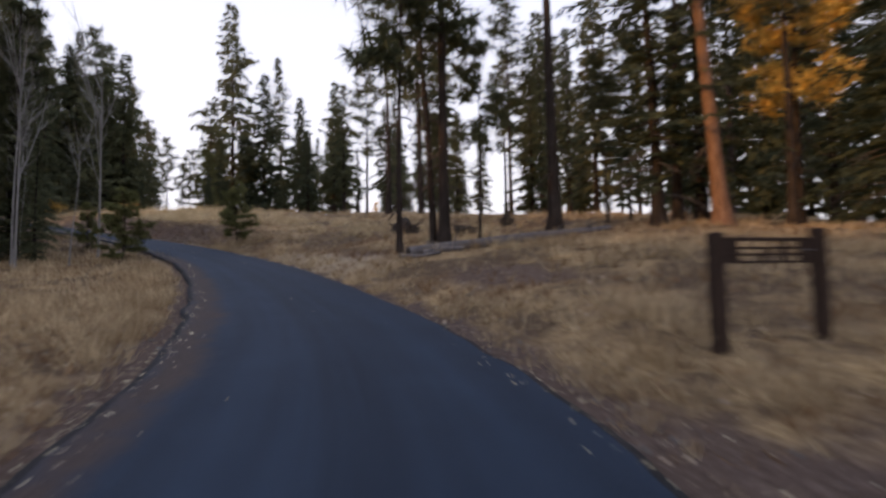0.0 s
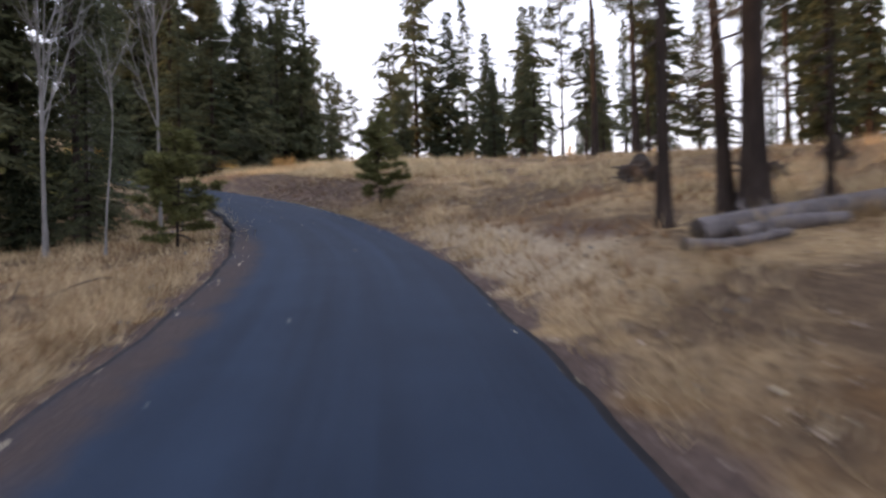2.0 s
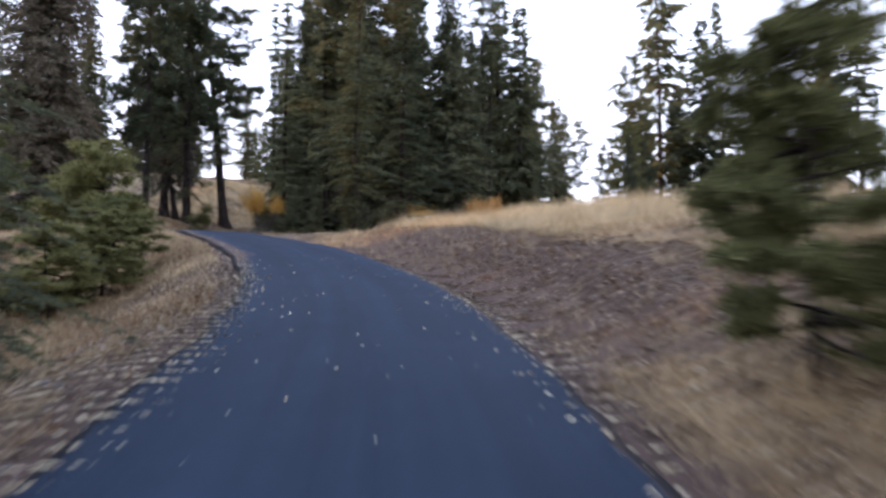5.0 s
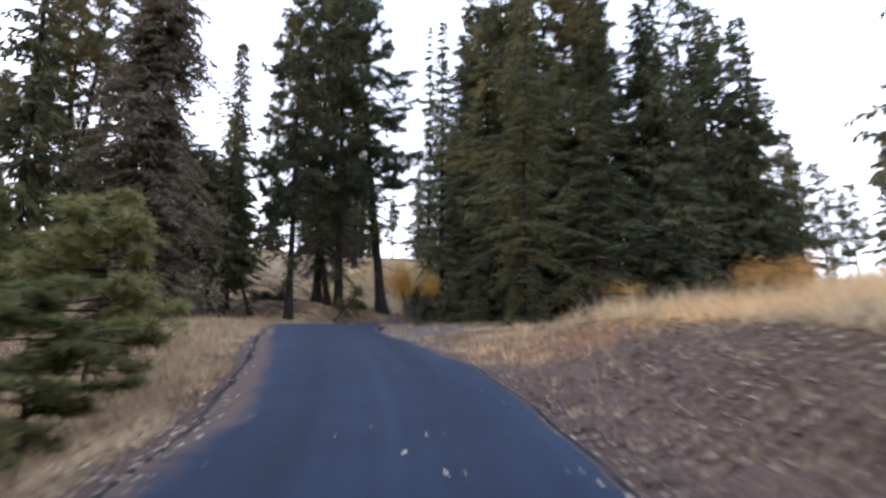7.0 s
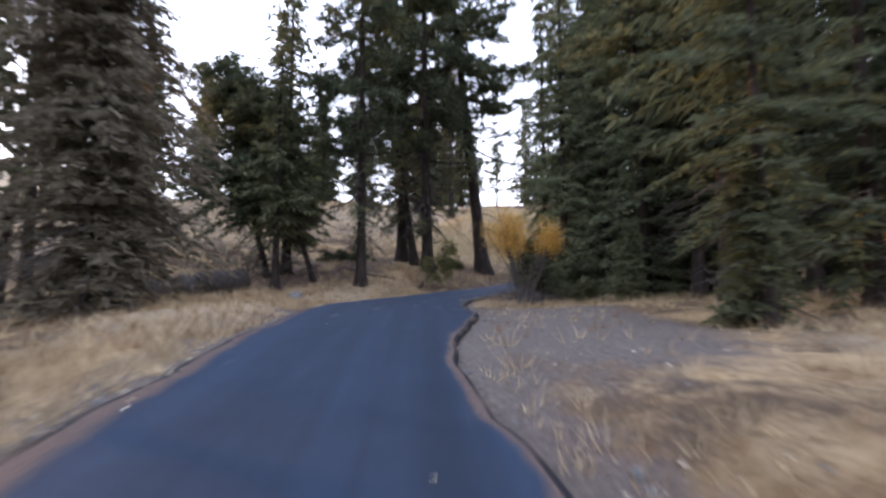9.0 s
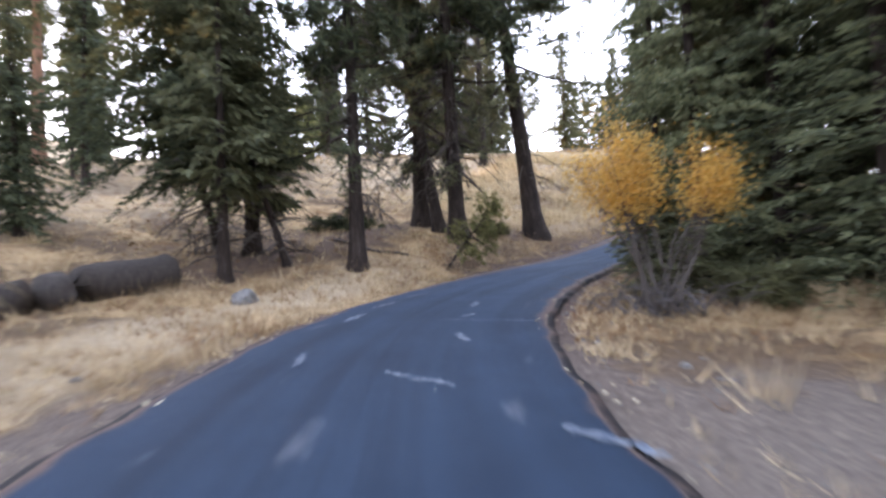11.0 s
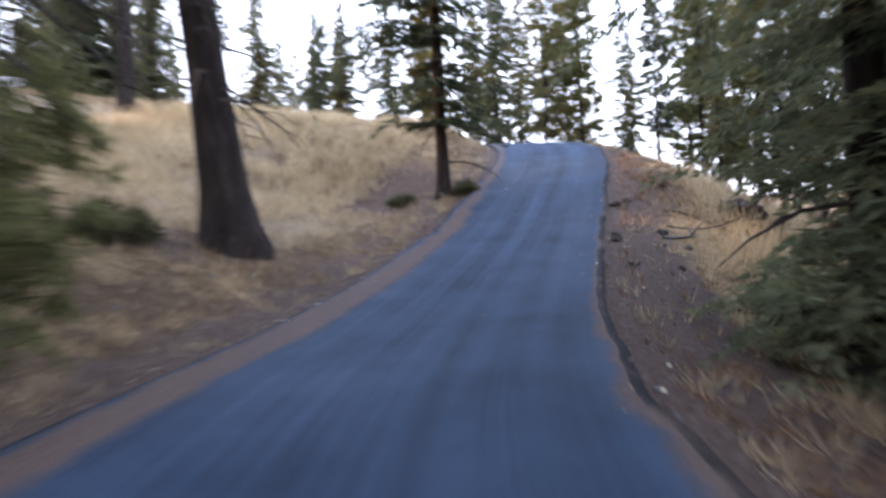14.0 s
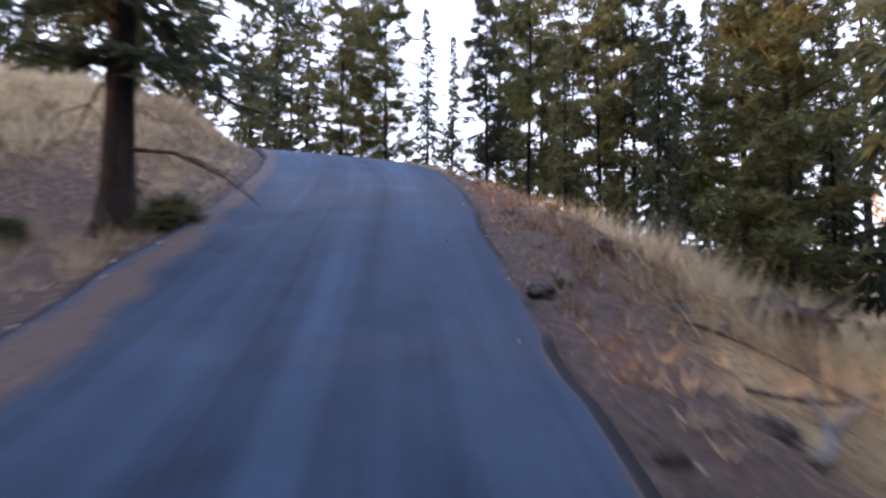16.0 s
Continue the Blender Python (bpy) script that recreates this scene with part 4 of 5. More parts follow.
HILL_FIRS = [
    ("pine", -76.2, 64.6, 7.2), ("fir", -100.6, 92.1, 16.2), ("fir", -95.7, 91.7, 16.3), ("fir", -89.4, 92.4, 17.2),
    ("fir", -111.1, 95.0, 16.9), ("fir", -113.6, 81.7, 17.3), ("fir", -111.3, 74.9, 15.8), ("slim", -91.5, 101.2, 19.0),
    ("fir", -116.3, 96.4, 17.7), ("fir", -74.0, 89.2, 17.7), ("fir", -96.4, 88.1, 10.3), ("fir", -97.6, 93.0, 14.2),
    ("pine", -94.2, 93.9, 12.8), ("midfir", -84.0, 62.5, 12.0), ("midfir", -88.0, 66.5, 14.5), ("midfir", -91.5, 68.0, 16.0),
    ("midfir", -80.5, 58.0, 9.0), ("midfir", -93.0, 63.5, 15.0), ("midfir", -86.5, 58.5, 12.5),
]
for rows in (FAR_FIRS, LANE_PINES, LEFT_FIRS, BEND_FIRS, VERGE_PINES, KNOLL_TREES, SLOPE_FIRS, CREST_FIRS, HILL_FIRS):
    for kind, x, y, height in rows:
        plant(kind, x, y, height)

# the leaning old pines on the knoll and the tilted one behind the sign
plant("oldpine", -54.65, 51.15, 28, 6, 235, wide=1.05, turn=105)
plant("lowpine", -54.9, 47.0, 23, 9, 225, "dark pine with a tilted trunk among others")
plant("redpine", 9.4, 20.4, 21, -5, 20, "leaning pine with pale reddish bark in evening sun", 0.7)
plant("pine", -44.4, 30.1, 17, 5, 64, "leaning dark pine beside a shaggy fir")

plant("pine", 0.06, 20.48, 25, wide=0.8)
plant("thin", -0.3, 20.8, 16, 2, 170, "thin dark pine standing close beside a thicker one")
plant("midfir", 1.0, 39.8, 7.2, wide=1.1)
plant("midfir", 5.8, 38.9, 9.5, wide=1.1)
# gold needles here stand for foliage caught by the sun
plant("sunlit_pine", 13.4, 22.8, 15)

plant("fir", -35.8, 64.3, 21.5, label="broad dark fir at the forest edge", wide=1.35)
plant("slim", -51.5, 38.9, 13.3)
plant("slim", -55.0, 40.0, 18.5)

# young pines and saplings by the verge
for x, y, h in ((-13.4, 23.0, 1.8), (-9.1, 26.9, 2.7), (-31.9, 28.6, 4.2)):
    plant("young", x, y, h)
plant("bushy", -52.3, 40.8, 11, 18, 239, "bushy green fir leaning over dry grass", 0.88)
plant("bushy", -54.2, 39.0, 12, 15, 239, "bushy green fir leaning over dry grass", 1.0)
plant("young", -10.35, 19.75, 2.35, wide=1.2)
plant("young", -28.4, 30.35, 3.8, wide=1.3)
plant("young", -24.9, 29.5, 2.3, wide=1.7)
plant("young", -22.9, 28.3, 1.95, wide=1.7)
plant("young", -21.8, 26.9, 1.9, wide=1.4)
plant("skirtfir", -44.95, 51.35, 14, wide=0.76)
plant("skirtfir", -45.9, 52.3, 18, wide=0.82)
plant("skirtfir", -43.3, 48.6, 19, wide=0.7)
plant("skirtfir", -44.3, 48.4, 19, wide=0.42)
plant("palefir", -32.3, 53.0, 7.2)
plant("crestpine", -26.5, 68.5, 9.0, label="broad bushy pine on the skyline of the meadow", wide=1.45)
plant("sapling", -41.9, 46.2, 2.3, wide=1.6)
plant("lankpine", -50.8, 45.5, 2.75, 38, 51, "young pine leaning far over beside the lane")
for x, y, h in ((-16.2, 21.2, 2.4), (-18.4, 21.4, 3.0), (-30.5, 42.9, 2.6), (-37.4, 46.6, 2.4), (-43.2, 48.9, 2.2)):
    plant("sapling", x, y, h)


def in_sun_gap(x, y):
    """Strip south-west of the trail sign, kept treeless so sun reaches pines behind it."""
    x, y = x - 12.0, y - 19.5
    return abs(x * 0.56 - y * 0.83) < 4.0 and x * 0.83 + y * 0.56 < -6


def far_wood(seed, count, x0, x1, y0, y1, low, high, kinds, clear=(), gone=()):
    """Trees of the wood behind the ones that stand singly in view."""
    rng = random.Random(seed)
    for _ in range(count):
        x, y = rng.uniform(x0, x1), rng.uniform(y0, y1)
        if in_sun_gap(x, y) or any(math.hypot(x - a, y - b) < r for a, b, r in clear) or abs(lane_at(x, y)[0][0]) < 9:
            continue
        kind, height = rng.choice(kinds), rng.uniform(low, high)
        if not any(math.hypot(x - a, y - b) < 1.5 for a, b in gone):
            plant(kind, x, y, height)


far_wood(1, 26, -128, -84, 30, 112, 9, 15, ("fir", "pine", "slim", "pine"))
far_wood(2, 12, -100, -72, 22, 40, 12, 20, ("pine", "fir", "thin"), ((-72, 30, 6),))
far_wood(3, 12, -60, -30, 84, 125, 14, 22, ("fir", "slim", "pine"))
far_wood(4, 14, -46, -24, 52, 80, 15, 22, ("pine", "slim", "fir"), gone=((-30.5, 60.7), (-32.7, 70.8), (-35.8, 79.9)))
far_wood(5, 16, 6, 46, 38, 78, 13, 24, ("pine", "fir", "slim"))
far_wood(6, 10, -66, -42, 10, 26, 12, 20, ("fir", "pine"))
# unseen trees added round and behind the start of the lane to shade it
far_wood(7, 24, -34, 34, -46, -9, 14, 24, ("backfir",))
far_wood(8, 10, 12, 40, -8, 16, 14, 24, ("backfir", "pine"))
far_wood(9, 20, -80, -24, -20, 12, 14, 21, ("backfir",))
# lower trees along the skyline and down the far side of the crest
far_wood(10, 34, -26, 52, 58, 122, 5, 14, ("backfir", "slim"))
far_wood(11, 14, -44, 4, 74, 120, 11, 20, ("backfir", "backfir", "slim"))
# the gold-needled ones stand for far sunlit trees and ground
far_wood(13, 16, -48, 8, 122, 170, 8, 13, ("sunlit_pine", "backfir"))
far_wood(12, 20, -112, -84, 34, 62, 9, 16, ("backfir", "pine"))


def ridge_wood():
    """Wood on the added sun-blocking ridge in the south-west: many small ragged firs."""
    rng = np.random.default_rng(77)
    n, k = 1300, 30
    u, w = rng.uniform(-95, 95, n), rng.uniform(-300, 360, n)
    x, y = -275 + 0.83 * u - 0.56 * w, -170 + 0.56 * u + 0.83 * w
    high = rng.uniform(3.0, 5.5, n)
    z = ground_height(x, y)
    u = rng.uniform(0.04, 1, (n, k)) ** 0.9
    a = rng.uniform(0, 6.28, (n, k))
    out = 0.3 * (1 - u)
    roots = np.stack([x[:, None] + np.cos(a) * out, y[:, None] + np.sin(a) * out, z[:, None] + high[:, None] * u], 2).reshape(-1, 3)
    ways = np.stack([np.cos(a), np.sin(a), rng.uniform(-0.5, 0.25, (n, k))], 2).reshape(-1, 3)
    length = ((1 - u) * 1.8 + 0.35).ravel() * rng.uniform(0.7, 1.2, n * k)
    v, f = blades(roots, ways, length, length * 0.55, rng, 0.25)
    tagged(new("ridge_wood", mesh_of("ridge_wood", v, f, NEEDLES)), "young fir wood on an added distant ridge that blocks the low sun", "forest", kind="stuff")


ridge_wood()


# ---- bare aspens ----
def bare_aspen(x, y, height, seed, fork, label):
    rng = np.random.default_rng(seed)
    root = tagged(new("aspen_tree"), label, "tree", "bare aspens")
    root.location = (x, y, float(ground_height(x, y)[0]) - 0.05)
    main, pts = trunk_mesh(height, height * 0.0054, rng, 0.01, 9, PALE_BARK, 0.3)
    part("trunk", main, None, root)
    for i in range(fork):
        s = Sticks()
        z, a = height * rng.uniform(0.28, 0.75), rng.uniform(0, 6.28)
        ax, ay = axis_at(pts, z)
        n = height * rng.uniform(0.16, 0.34)
        line = [(ax + math.cos(a) * n * q ** 0.8 * 0.38, ay + math.sin(a) * n * q ** 0.8 * 0.38, z + n * q * 1.2) for q in (0, 0.25, 0.5, 0.75, 1)]
        r = height * 0.0024
        s.tube(line, (r, r * 0.8, r * 0.6, r * 0.4, r * 0.12), 5)
        for _ in range(12):
            q = rng.uniform(0.25, 0.95)
            p = Vector(line[min(int(q * 4), 3)])
            b, m = a + rng.uniform(-1.4, 1.4), n * rng.uniform(0.15, 0.4)
            s.tube([p, p + Vector((math.cos(b) * m * 0.5, math.sin(b) * m * 0.5, m * 0.5)), p + Vector((math.cos(b) * m * 0.7, math.sin(b) * m * 0.7, m))], (r * 0.4, r * 0.25, r * 0.08), 4)
        part("branch", s.mesh("branch", PALE_BARK), None, root)
    return root


ASPEN = "bare pale-barked aspen without leaves in dry grass"
bare_aspen(-11.8, 20.9, 8.3, 2, 10, "forked bare aspen with pale bark beside the lane")
bare_aspen(-12.0, 19.6, 5.0, 1, 4, ASPEN)
bare_aspen(-13.9, 19.8, 8.5, 7, 6, ASPEN)
bare_aspen(-14.2, 20.1, 8.0, 8, 5, ASPEN)
bare_aspen(-17.4, 24.2, 12.0, 3, 8, ASPEN)
bare_aspen(-17.0, 23.7, 11.0, 4, 6, ASPEN)
bare_aspen(-19.6, 23.9, 11.0, 5, 6, ASPEN)
bare_aspen(-15.6, 22.4, 6.5, 6, 6, ASPEN)


# ---- golden willows ----
def golden_willow(x, y, height, spread, seed, lobes, label, bare_twigs, leaf=None):
    rng = np.random.default_rng(seed)
    root = tagged(new("willow_bush"), label, "bush", "golden willows")
    root.location = (x, y, float(ground_height(x, y)[0]) - 0.03)
    tips = []
    for i, (lx, ly, lz, size) in enumerate(lobes):
        for _ in range(4):
            s = Sticks()
            end = Vector((lx, ly, lz)) + Vector(rng.normal(size=3) * size * 0.5)
            foot = Vector((rng.uniform(-0.25, 0.25), rng.uniform(-0.25, 0.25), 0))
            line = [foot, foot.lerp(end, 0.35) + Vector((rng.uniform(-0.15, 0.15), rng.uniform(-0.15, 0.15), 0.2)), foot.lerp(end, 0.7) + Vector((0, 0, 0.12)), end]
            s.tube(line, (0.021, 0.016, 0.011, 0.005), 5)
            for _ in range(12):
                q = rng.uniform(0.35, 1)
                p = foot.lerp(end, q)
                w = Vector(rng.normal(size=3)) * size * 0.55
                w.z = abs(w.z) * 0.8
                s.tube([p, p + w * 0.6, p + w + Vector((0, 0, 0.1))], (0.013, 0.008, 0.003), 3)
                tips.append(p + w)
                tips.append(p + w * 0.6)
            part("stem", s.mesh("stem", TWIG), None, root)
    tips = np.array([tuple(t) for t in tips])
    tips = tips[tips[:, 2] > height * 0.46]
    c = np.repeat(tips, 56, axis=0) + rng.normal(size=(len(tips) * 56, 3)) * (0.15, 0.15, 0.17)
    w = rng.normal(size=c.shape)
    v, f = blades(c, w, rng.uniform(0.04, 0.075, len(c)), rng.uniform(0.02, 0.036, len(c)), rng, 0.1)
    tagged(part("foliage", mesh_of("foliage", v, f, leaf or GOLD_LEAVES), None, root, "golden yellow autumn leaves"), kind="stuff")
    if bare_twigs:
        s = Sticks()
        for _ in range(bare_twigs):
            a, n = rng.uniform(0, 6.28), rng.uniform(0.4, 1.0)
            p = Vector((rng.normal() * 0.5, rng.normal() * 0.5, rng.uniform(0, 0.2)))
            e = p + Vector((math.cos(a) * n, math.sin(a) * n, n * rng.uniform(0.1, 0.8)))
            s.tube([p, p.lerp(e, 0.5) + Vector((0, 0, 0.12)), e], (0.011, 0.007, 0.003), 3)
        tagged(part("twig_thicket", s.mesh("twig_thicket", LOG_WOOD), None, root, "tangle of bare grey twigs"), kind="stuff")
    return root


# lobes: toward the lane and away from it
golden_willow(-40.6, 44.95, 3.9, 1.5, 3, ((-0.42, -0.47, 3.1, 0.3), (-0.66, -0.74, 2.6, 0.3), (-0.30, -0.34, 2.45, 0.3), (0.68, 0.76, 2.65, 0.26), (0.66, 0.74, 2.0, 0.3)), "golden-leaved willow bush with bare grey lower twigs beside the lane", 150)
golden_willow(-31.0, 48.3, 2.3, 1.0, 4, ((-0.5, -0.1, 1.4, 0.45), (0.5, 0.1, 1.3, 0.45), (0.0, 0.2, 1.7, 0.45)), "low orange-leaved bush at the forest edge", 30)
golden_willow(-21.0, 40.5, 0.8, 0.6, 5, ((-0.3, 0.0, 0.45, 0.22), (0.3, 0.1, 0.4, 0.2)), "small orange autumn shrub in tall grass", 12, AMBER_LEAVES)


# ---- shrubs ----
def green_shrub(x, y, height, spread, seed, label, material=None):
    rng = np.random.default_rng(seed)
    root = tagged(new("shrub"), label, "shrub", "low shrubs")
    root.location = (x, y, float(ground_height(x, y)[0]) - 0.03)
    s, cs = Sticks(), []
    for _ in range(26):
        a, n = rng.uniform(0, 6.28), spread * math.sqrt(rng.uniform(0.02, 1))
        e = Vector((math.cos(a) * n, math.sin(a) * n, height * rng.uniform(0.35, 1) * (1 - 0.5 * (n / spread) ** 2)))
        s.tube([(0, 0, 0), tuple(e * 0.5 + Vector((0, 0, 0.05))), tuple(e)], (0.02, 0.012, 0.004), 3)
        cs += [tuple(e * k) for k in (1.0, 0.8, 0.6)]
    part("stem_cluster", s.mesh("stem_cluster", TWIG), None, root)
    v, f = sprigs(*clump_blades(cs, 0.14 + height * 0.18, 34, rng), rng, 0.1)
    tagged(part("foliage", mesh_of("foliage", v, f, material or PINE_NEEDLES), None, root), kind="stuff")


LOW = "low dark green shrub in dry grass"
for i, (x, y, h, w) in enumerate(((-58.0, 43.3, 0.9, 0.9), (-56.6, 44.4, 0.6, 0.8), (-54.9, 49.4, 0.7, 0.7), (-56.9, 57.9, 0.42, 0.36), (-55.7, 59.2, 0.42, 0.34), (-73.0, 44.2, 1.2, 1.3), (-22.6, 27.0, 0.9, 0.8), (-47.0, 54.0, 0.5, 0.5), (-40.3, 46.9, 0.9, 0.9))):
    green_shrub(x, y, h, w, 40 + i, LOW)
for i, (x, y, h, w) in enumerate(((-47.0, 60.6, 0.7, 0.6), (-46.4, 61.8, 0.6, 0.6))):
    green_shrub(x, y, h, w, 60 + i, "dry brown weedy shrub on the grassy bank", RUST_GRASS)


# ---- fallen timber ----
def log(points, radii, seed, material, label, stubs=5):
    rng = np.random.default_rng(seed)
    root = tagged(new("fallen_log"), label, "log", "fallen timber")
    o = Vector((points[0][0], points[0][1], float(ground_height(points[0][0], points[0][1])[0])))
    root.location = o
    line = []
    fine = spline([(p[0], p[1], 0) for p in points], 5)
    rad = np.interp(np.linspace(0, 1, len(fine)), np.linspace(0, 1, len(radii)), radii)
    # a stiff stem: it lies along the mean slope of the ground under it
    low = ground_height(fine[:, 0], fine[:, 1])
    run = np.linspace(0, 1, len(fine))
    stiff = np.polyval(np.polyfit(run, low, 1), run) if max(radii) > 0.15 else low
    for p, r, z in zip(fine, rad, stiff):
        line.append(Vector((p[0], p[1], float(z) + r * 0.72)) - o)
    s, sides = Sticks(), 14
    s.tube(line, rad, sides)
    v = [w * 1.0 for w in s.v]
    for i in range(len(v)):
        ring = line[i // sides]
        v[i] = ring + (v[i] - ring) * float(1 + 0.10 * soft_noise(i % sides * 1.7, i // sides * 0.9, 1.3, seed))
    faces = list(s.f)
    body = mesh_of("trunk", [tuple(w) for w in v], faces, material, True)
    part("trunk", body, None, root)
    for end, ring in ((0, 0), (1, len(line) - 1)):
        e = Sticks()
        d = (line[1] - line[0]).normalized() if ring == 0 else (line[-2] - line[-1]).normalized()
        e.tube([line[ring] + d * 0.01, line[ring] - d * 0.015, line[ring] - d * 0.016], (rad[ring] * 0.97, rad[ring] * 0.93, 0.01), sides)
        part("end_grain", e.mesh("end_grain", DARK_LOG), None, root, "dark rotted end of the log")
    for _ in range(stubs):
        e = Sticks()
        k = rng.integers(1, len(line) - 1)
        a, n = rng.uniform(-1.2, 1.2), rng.uniform(0.15, 0.5)
        d = (line[k + 1] - line[k - 1]).normalized()
        out = (Vector((0, 0, 1)) * math.cos(a) + d.cross(Vector((0, 0, 1))) * math.sin(a)).normalized()
        e.tube([line[k] + out * rad[k] * 0.7, line[k] + out * (rad[k] + n * 0.6), line[k] + out * (rad[k] + n) + d * 0.1], (0.035, 0.025, 0.008), 5)
        part("branch_stub", e.mesh("branch_stub", material), None, root)
    return root


log([(-1.0, 17.7), (1.0, 18.7), (3.2, 19.6), (5.6, 20.4)], (0.165, 0.16, 0.14, 0.11), 1, LOG_WOOD, "long weathered grey log lying in dry grass", 7)
log([(-0.6, 17.5), (0.6, 18.0)], (0.10, 0.08), 2, LOG_WOOD, "short broken grey log beside a longer one", 2)
log([(-1.2, 17.0), (-0.1, 17.4)], (0.07, 0.05), 3, LOG_WOOD, "thin grey log in dry grass", 1)
log([(-51.2, 37.4), (-49.6, 35.9), (-48.0, 34.3), (-45.8, 32.2)], (0.52, 0.5, 0.42, 0.36), 4, DARK_LOG, "thick dark charred log in pale dry grass", 3)
log([(-49.35, 56.7), (-49.15, 57.2), (-49.05, 57.8)], (0.022, 0.026, 0.018), 5, PALE_BARK, "thin pale dead branch on the bank", 2)
log([(-47.4, 59.4), (-46.2, 60.0), (-44.6, 60.4)], (0.09, 0.08, 0.06), 6, LOG_WOOD, "grey fallen stem at the forest edge", 2)
log([(-49.9, 58.6), (-49.0, 58.9), (-48.2, 58.8)], (0.018, 0.02, 0.01), 7, TWIG, "crooked dead branch lying in dry grass", 3)
log([(-54.5, 42.8), (-53.0, 43.6), (-51.8, 44.6)], (0.05, 0.06, 0.04), 8, TWIG, "thin fallen branch among dry grass", 3)
log([(-12.0, 21.2), (-11.2, 21.9)], (0.04, 0.03), 9, PALE_BARK, "pale fallen aspen branch beside the lane", 1)


def root_wad(x, y, width, height, seed, label):
    rng = np.random.default_rng(seed)
    root = tagged(new("tree_stump"), label, "stump", "old stumps")
    root.location = (x, y, float(ground_height(x, y)[0]) - 0.06)
    bm = bmesh.new()
    bmesh.ops.create_icosphere(bm, subdivisions=4, radius=1)
    for v in bm.verts:
        k = 1 + 0.35 * noise.noise(v.co * 1.6 + Vector((seed, 0, 0))) + 0.22 * noise.noise(v.co * 4.5 + Vector((0, seed, 0)))
        v.co = Vector((v.co.x * width * 0.5 * k, v.co.y * width * 0.38 * k, max(v.co.z, -0.15) * height * k))
    part("stump", bm, DARK_LOG, root)
    for _ in range(9):
        s = Sticks()
        a = rng.uniform(0, 6.28)
        p = Vector((math.cos(a) * width * 0.35, math.sin(a) * width * 0.27, height * rng.uniform(0.2, 0.8)))
        e = p + Vector((math.cos(a) * width * 0.3, math.sin(a) * width * 0.3, rng.uniform(-0.1, 0.25)))
        s.tube([p * 0.6, p.lerp(e, 0.6), e], (0.05, 0.03, 0.008), 5)
        part("root", s.mesh("root", DARK_LOG), None, root)


def clod(x, y, width, seed):
    root = tagged(new("soil_clod"), "dark clod of soil on the bare bank by the lane", "clod", "clods of soil")
    root.location = (x, y, float(ground_height(x, y)[0]) - width * 0.08)
    root.rotation_euler[2] = seed * 1.7
    bm = bmesh.new()
    bmesh.ops.create_icosphere(bm, subdivisions=3, radius=1)
    for v in bm.verts:
        k = 1 + 0.45 * noise.noise(v.co * 1.5 + Vector((seed * 3.1, 0, 0))) + 0.25 * noise.noise(v.co * 4.2 + Vector((0, seed, 0)))
        v.co = Vector((v.co.x * width * 0.55 * k, v.co.y * width * 0.4 * k, max(v.co.z, -0.3) * width * 0.33 * k))
    part("lump", bm, DARK_LOG, root)


root_wad(-1.6, 26.0, 1.15, 0.62, 1, "dark rotten upturned stump in dry grass")
root_wad(0.9, 24.6, 1.0, 0.45, 2, "dark rotten stump behind the pines")
root_wad(2.8, 26.8, 0.6, 0.6, 3, "small upright brown stump in the meadow")
root_wad(-48.9, 60.2, 1.0, 0.4, 4, "dark rotten upturned stump on the grassy bank")
for i, (x, y, w) in enumerate(((-51.03, 58.6, 0.34), (-50.9, 58.9, 0.2), (-49.9, 55.85, 0.26), (-50.05, 56.2, 0.16), (-49.5, 57.05, 0.28), (-50.6, 60.6, 0.3), (-48.6, 55.2, 0.2), (-49.0, 54.3, 0.16), (-47.9, 56.4, 0.22))):
    clod(x, y, w, 1 + i)
root_wad(-83.0, 41.5, 1.8, 0.9, 7, "dark weathered stump on the pale hillside")


log([(-42.1, 47.0), (-41.3, 46.1), (-40.5, 45.0)], (0.02, 0.03, 0.025), 10, PALE_BARK, "pale bare branch lying under the willow", 3)


def dead_branch(points, radii, seed, twigs, label):
    """A bare branch through points, given as x, y and height over the ground."""
    rng = np.random.default_rng(seed)
    root = tagged(new("dead_branch"), label, "branch", "fallen timber")
    line = [Vector((x, y, float(ground_height(x, y)[0]) + h)) for x, y, h in points]
    o = line[0].copy()
    root.location = o
    line = [Vector(q) - o for q in spline([tuple(v) for v in line], 4)]
    rad = np.interp(np.linspace(0, 1, len(line)), np.linspace(0, 1, len(radii)), radii)
    s = Sticks()
    s.tube(line, rad, 6)
    part("stem", s.mesh("stem", TWIG), None, root)
    for _ in range(twigs):
        k = rng.integers(1, len(line) - 1)
        e = Sticks()
        w = Vector(rng.normal(size=3)) * 0.14 + (line[k + 1] - line[k]).normalized() * 0.18
        w.z = abs(w.z)
        e.tube([line[k], line[k] + w * 0.6, line[k] + w + Vector((0, 0, 0.03))], (rad[k] * 0.5, rad[k] * 0.35, 0.003), 4)
        part("side_twig", e.mesh("side_twig", TWIG), None, root)


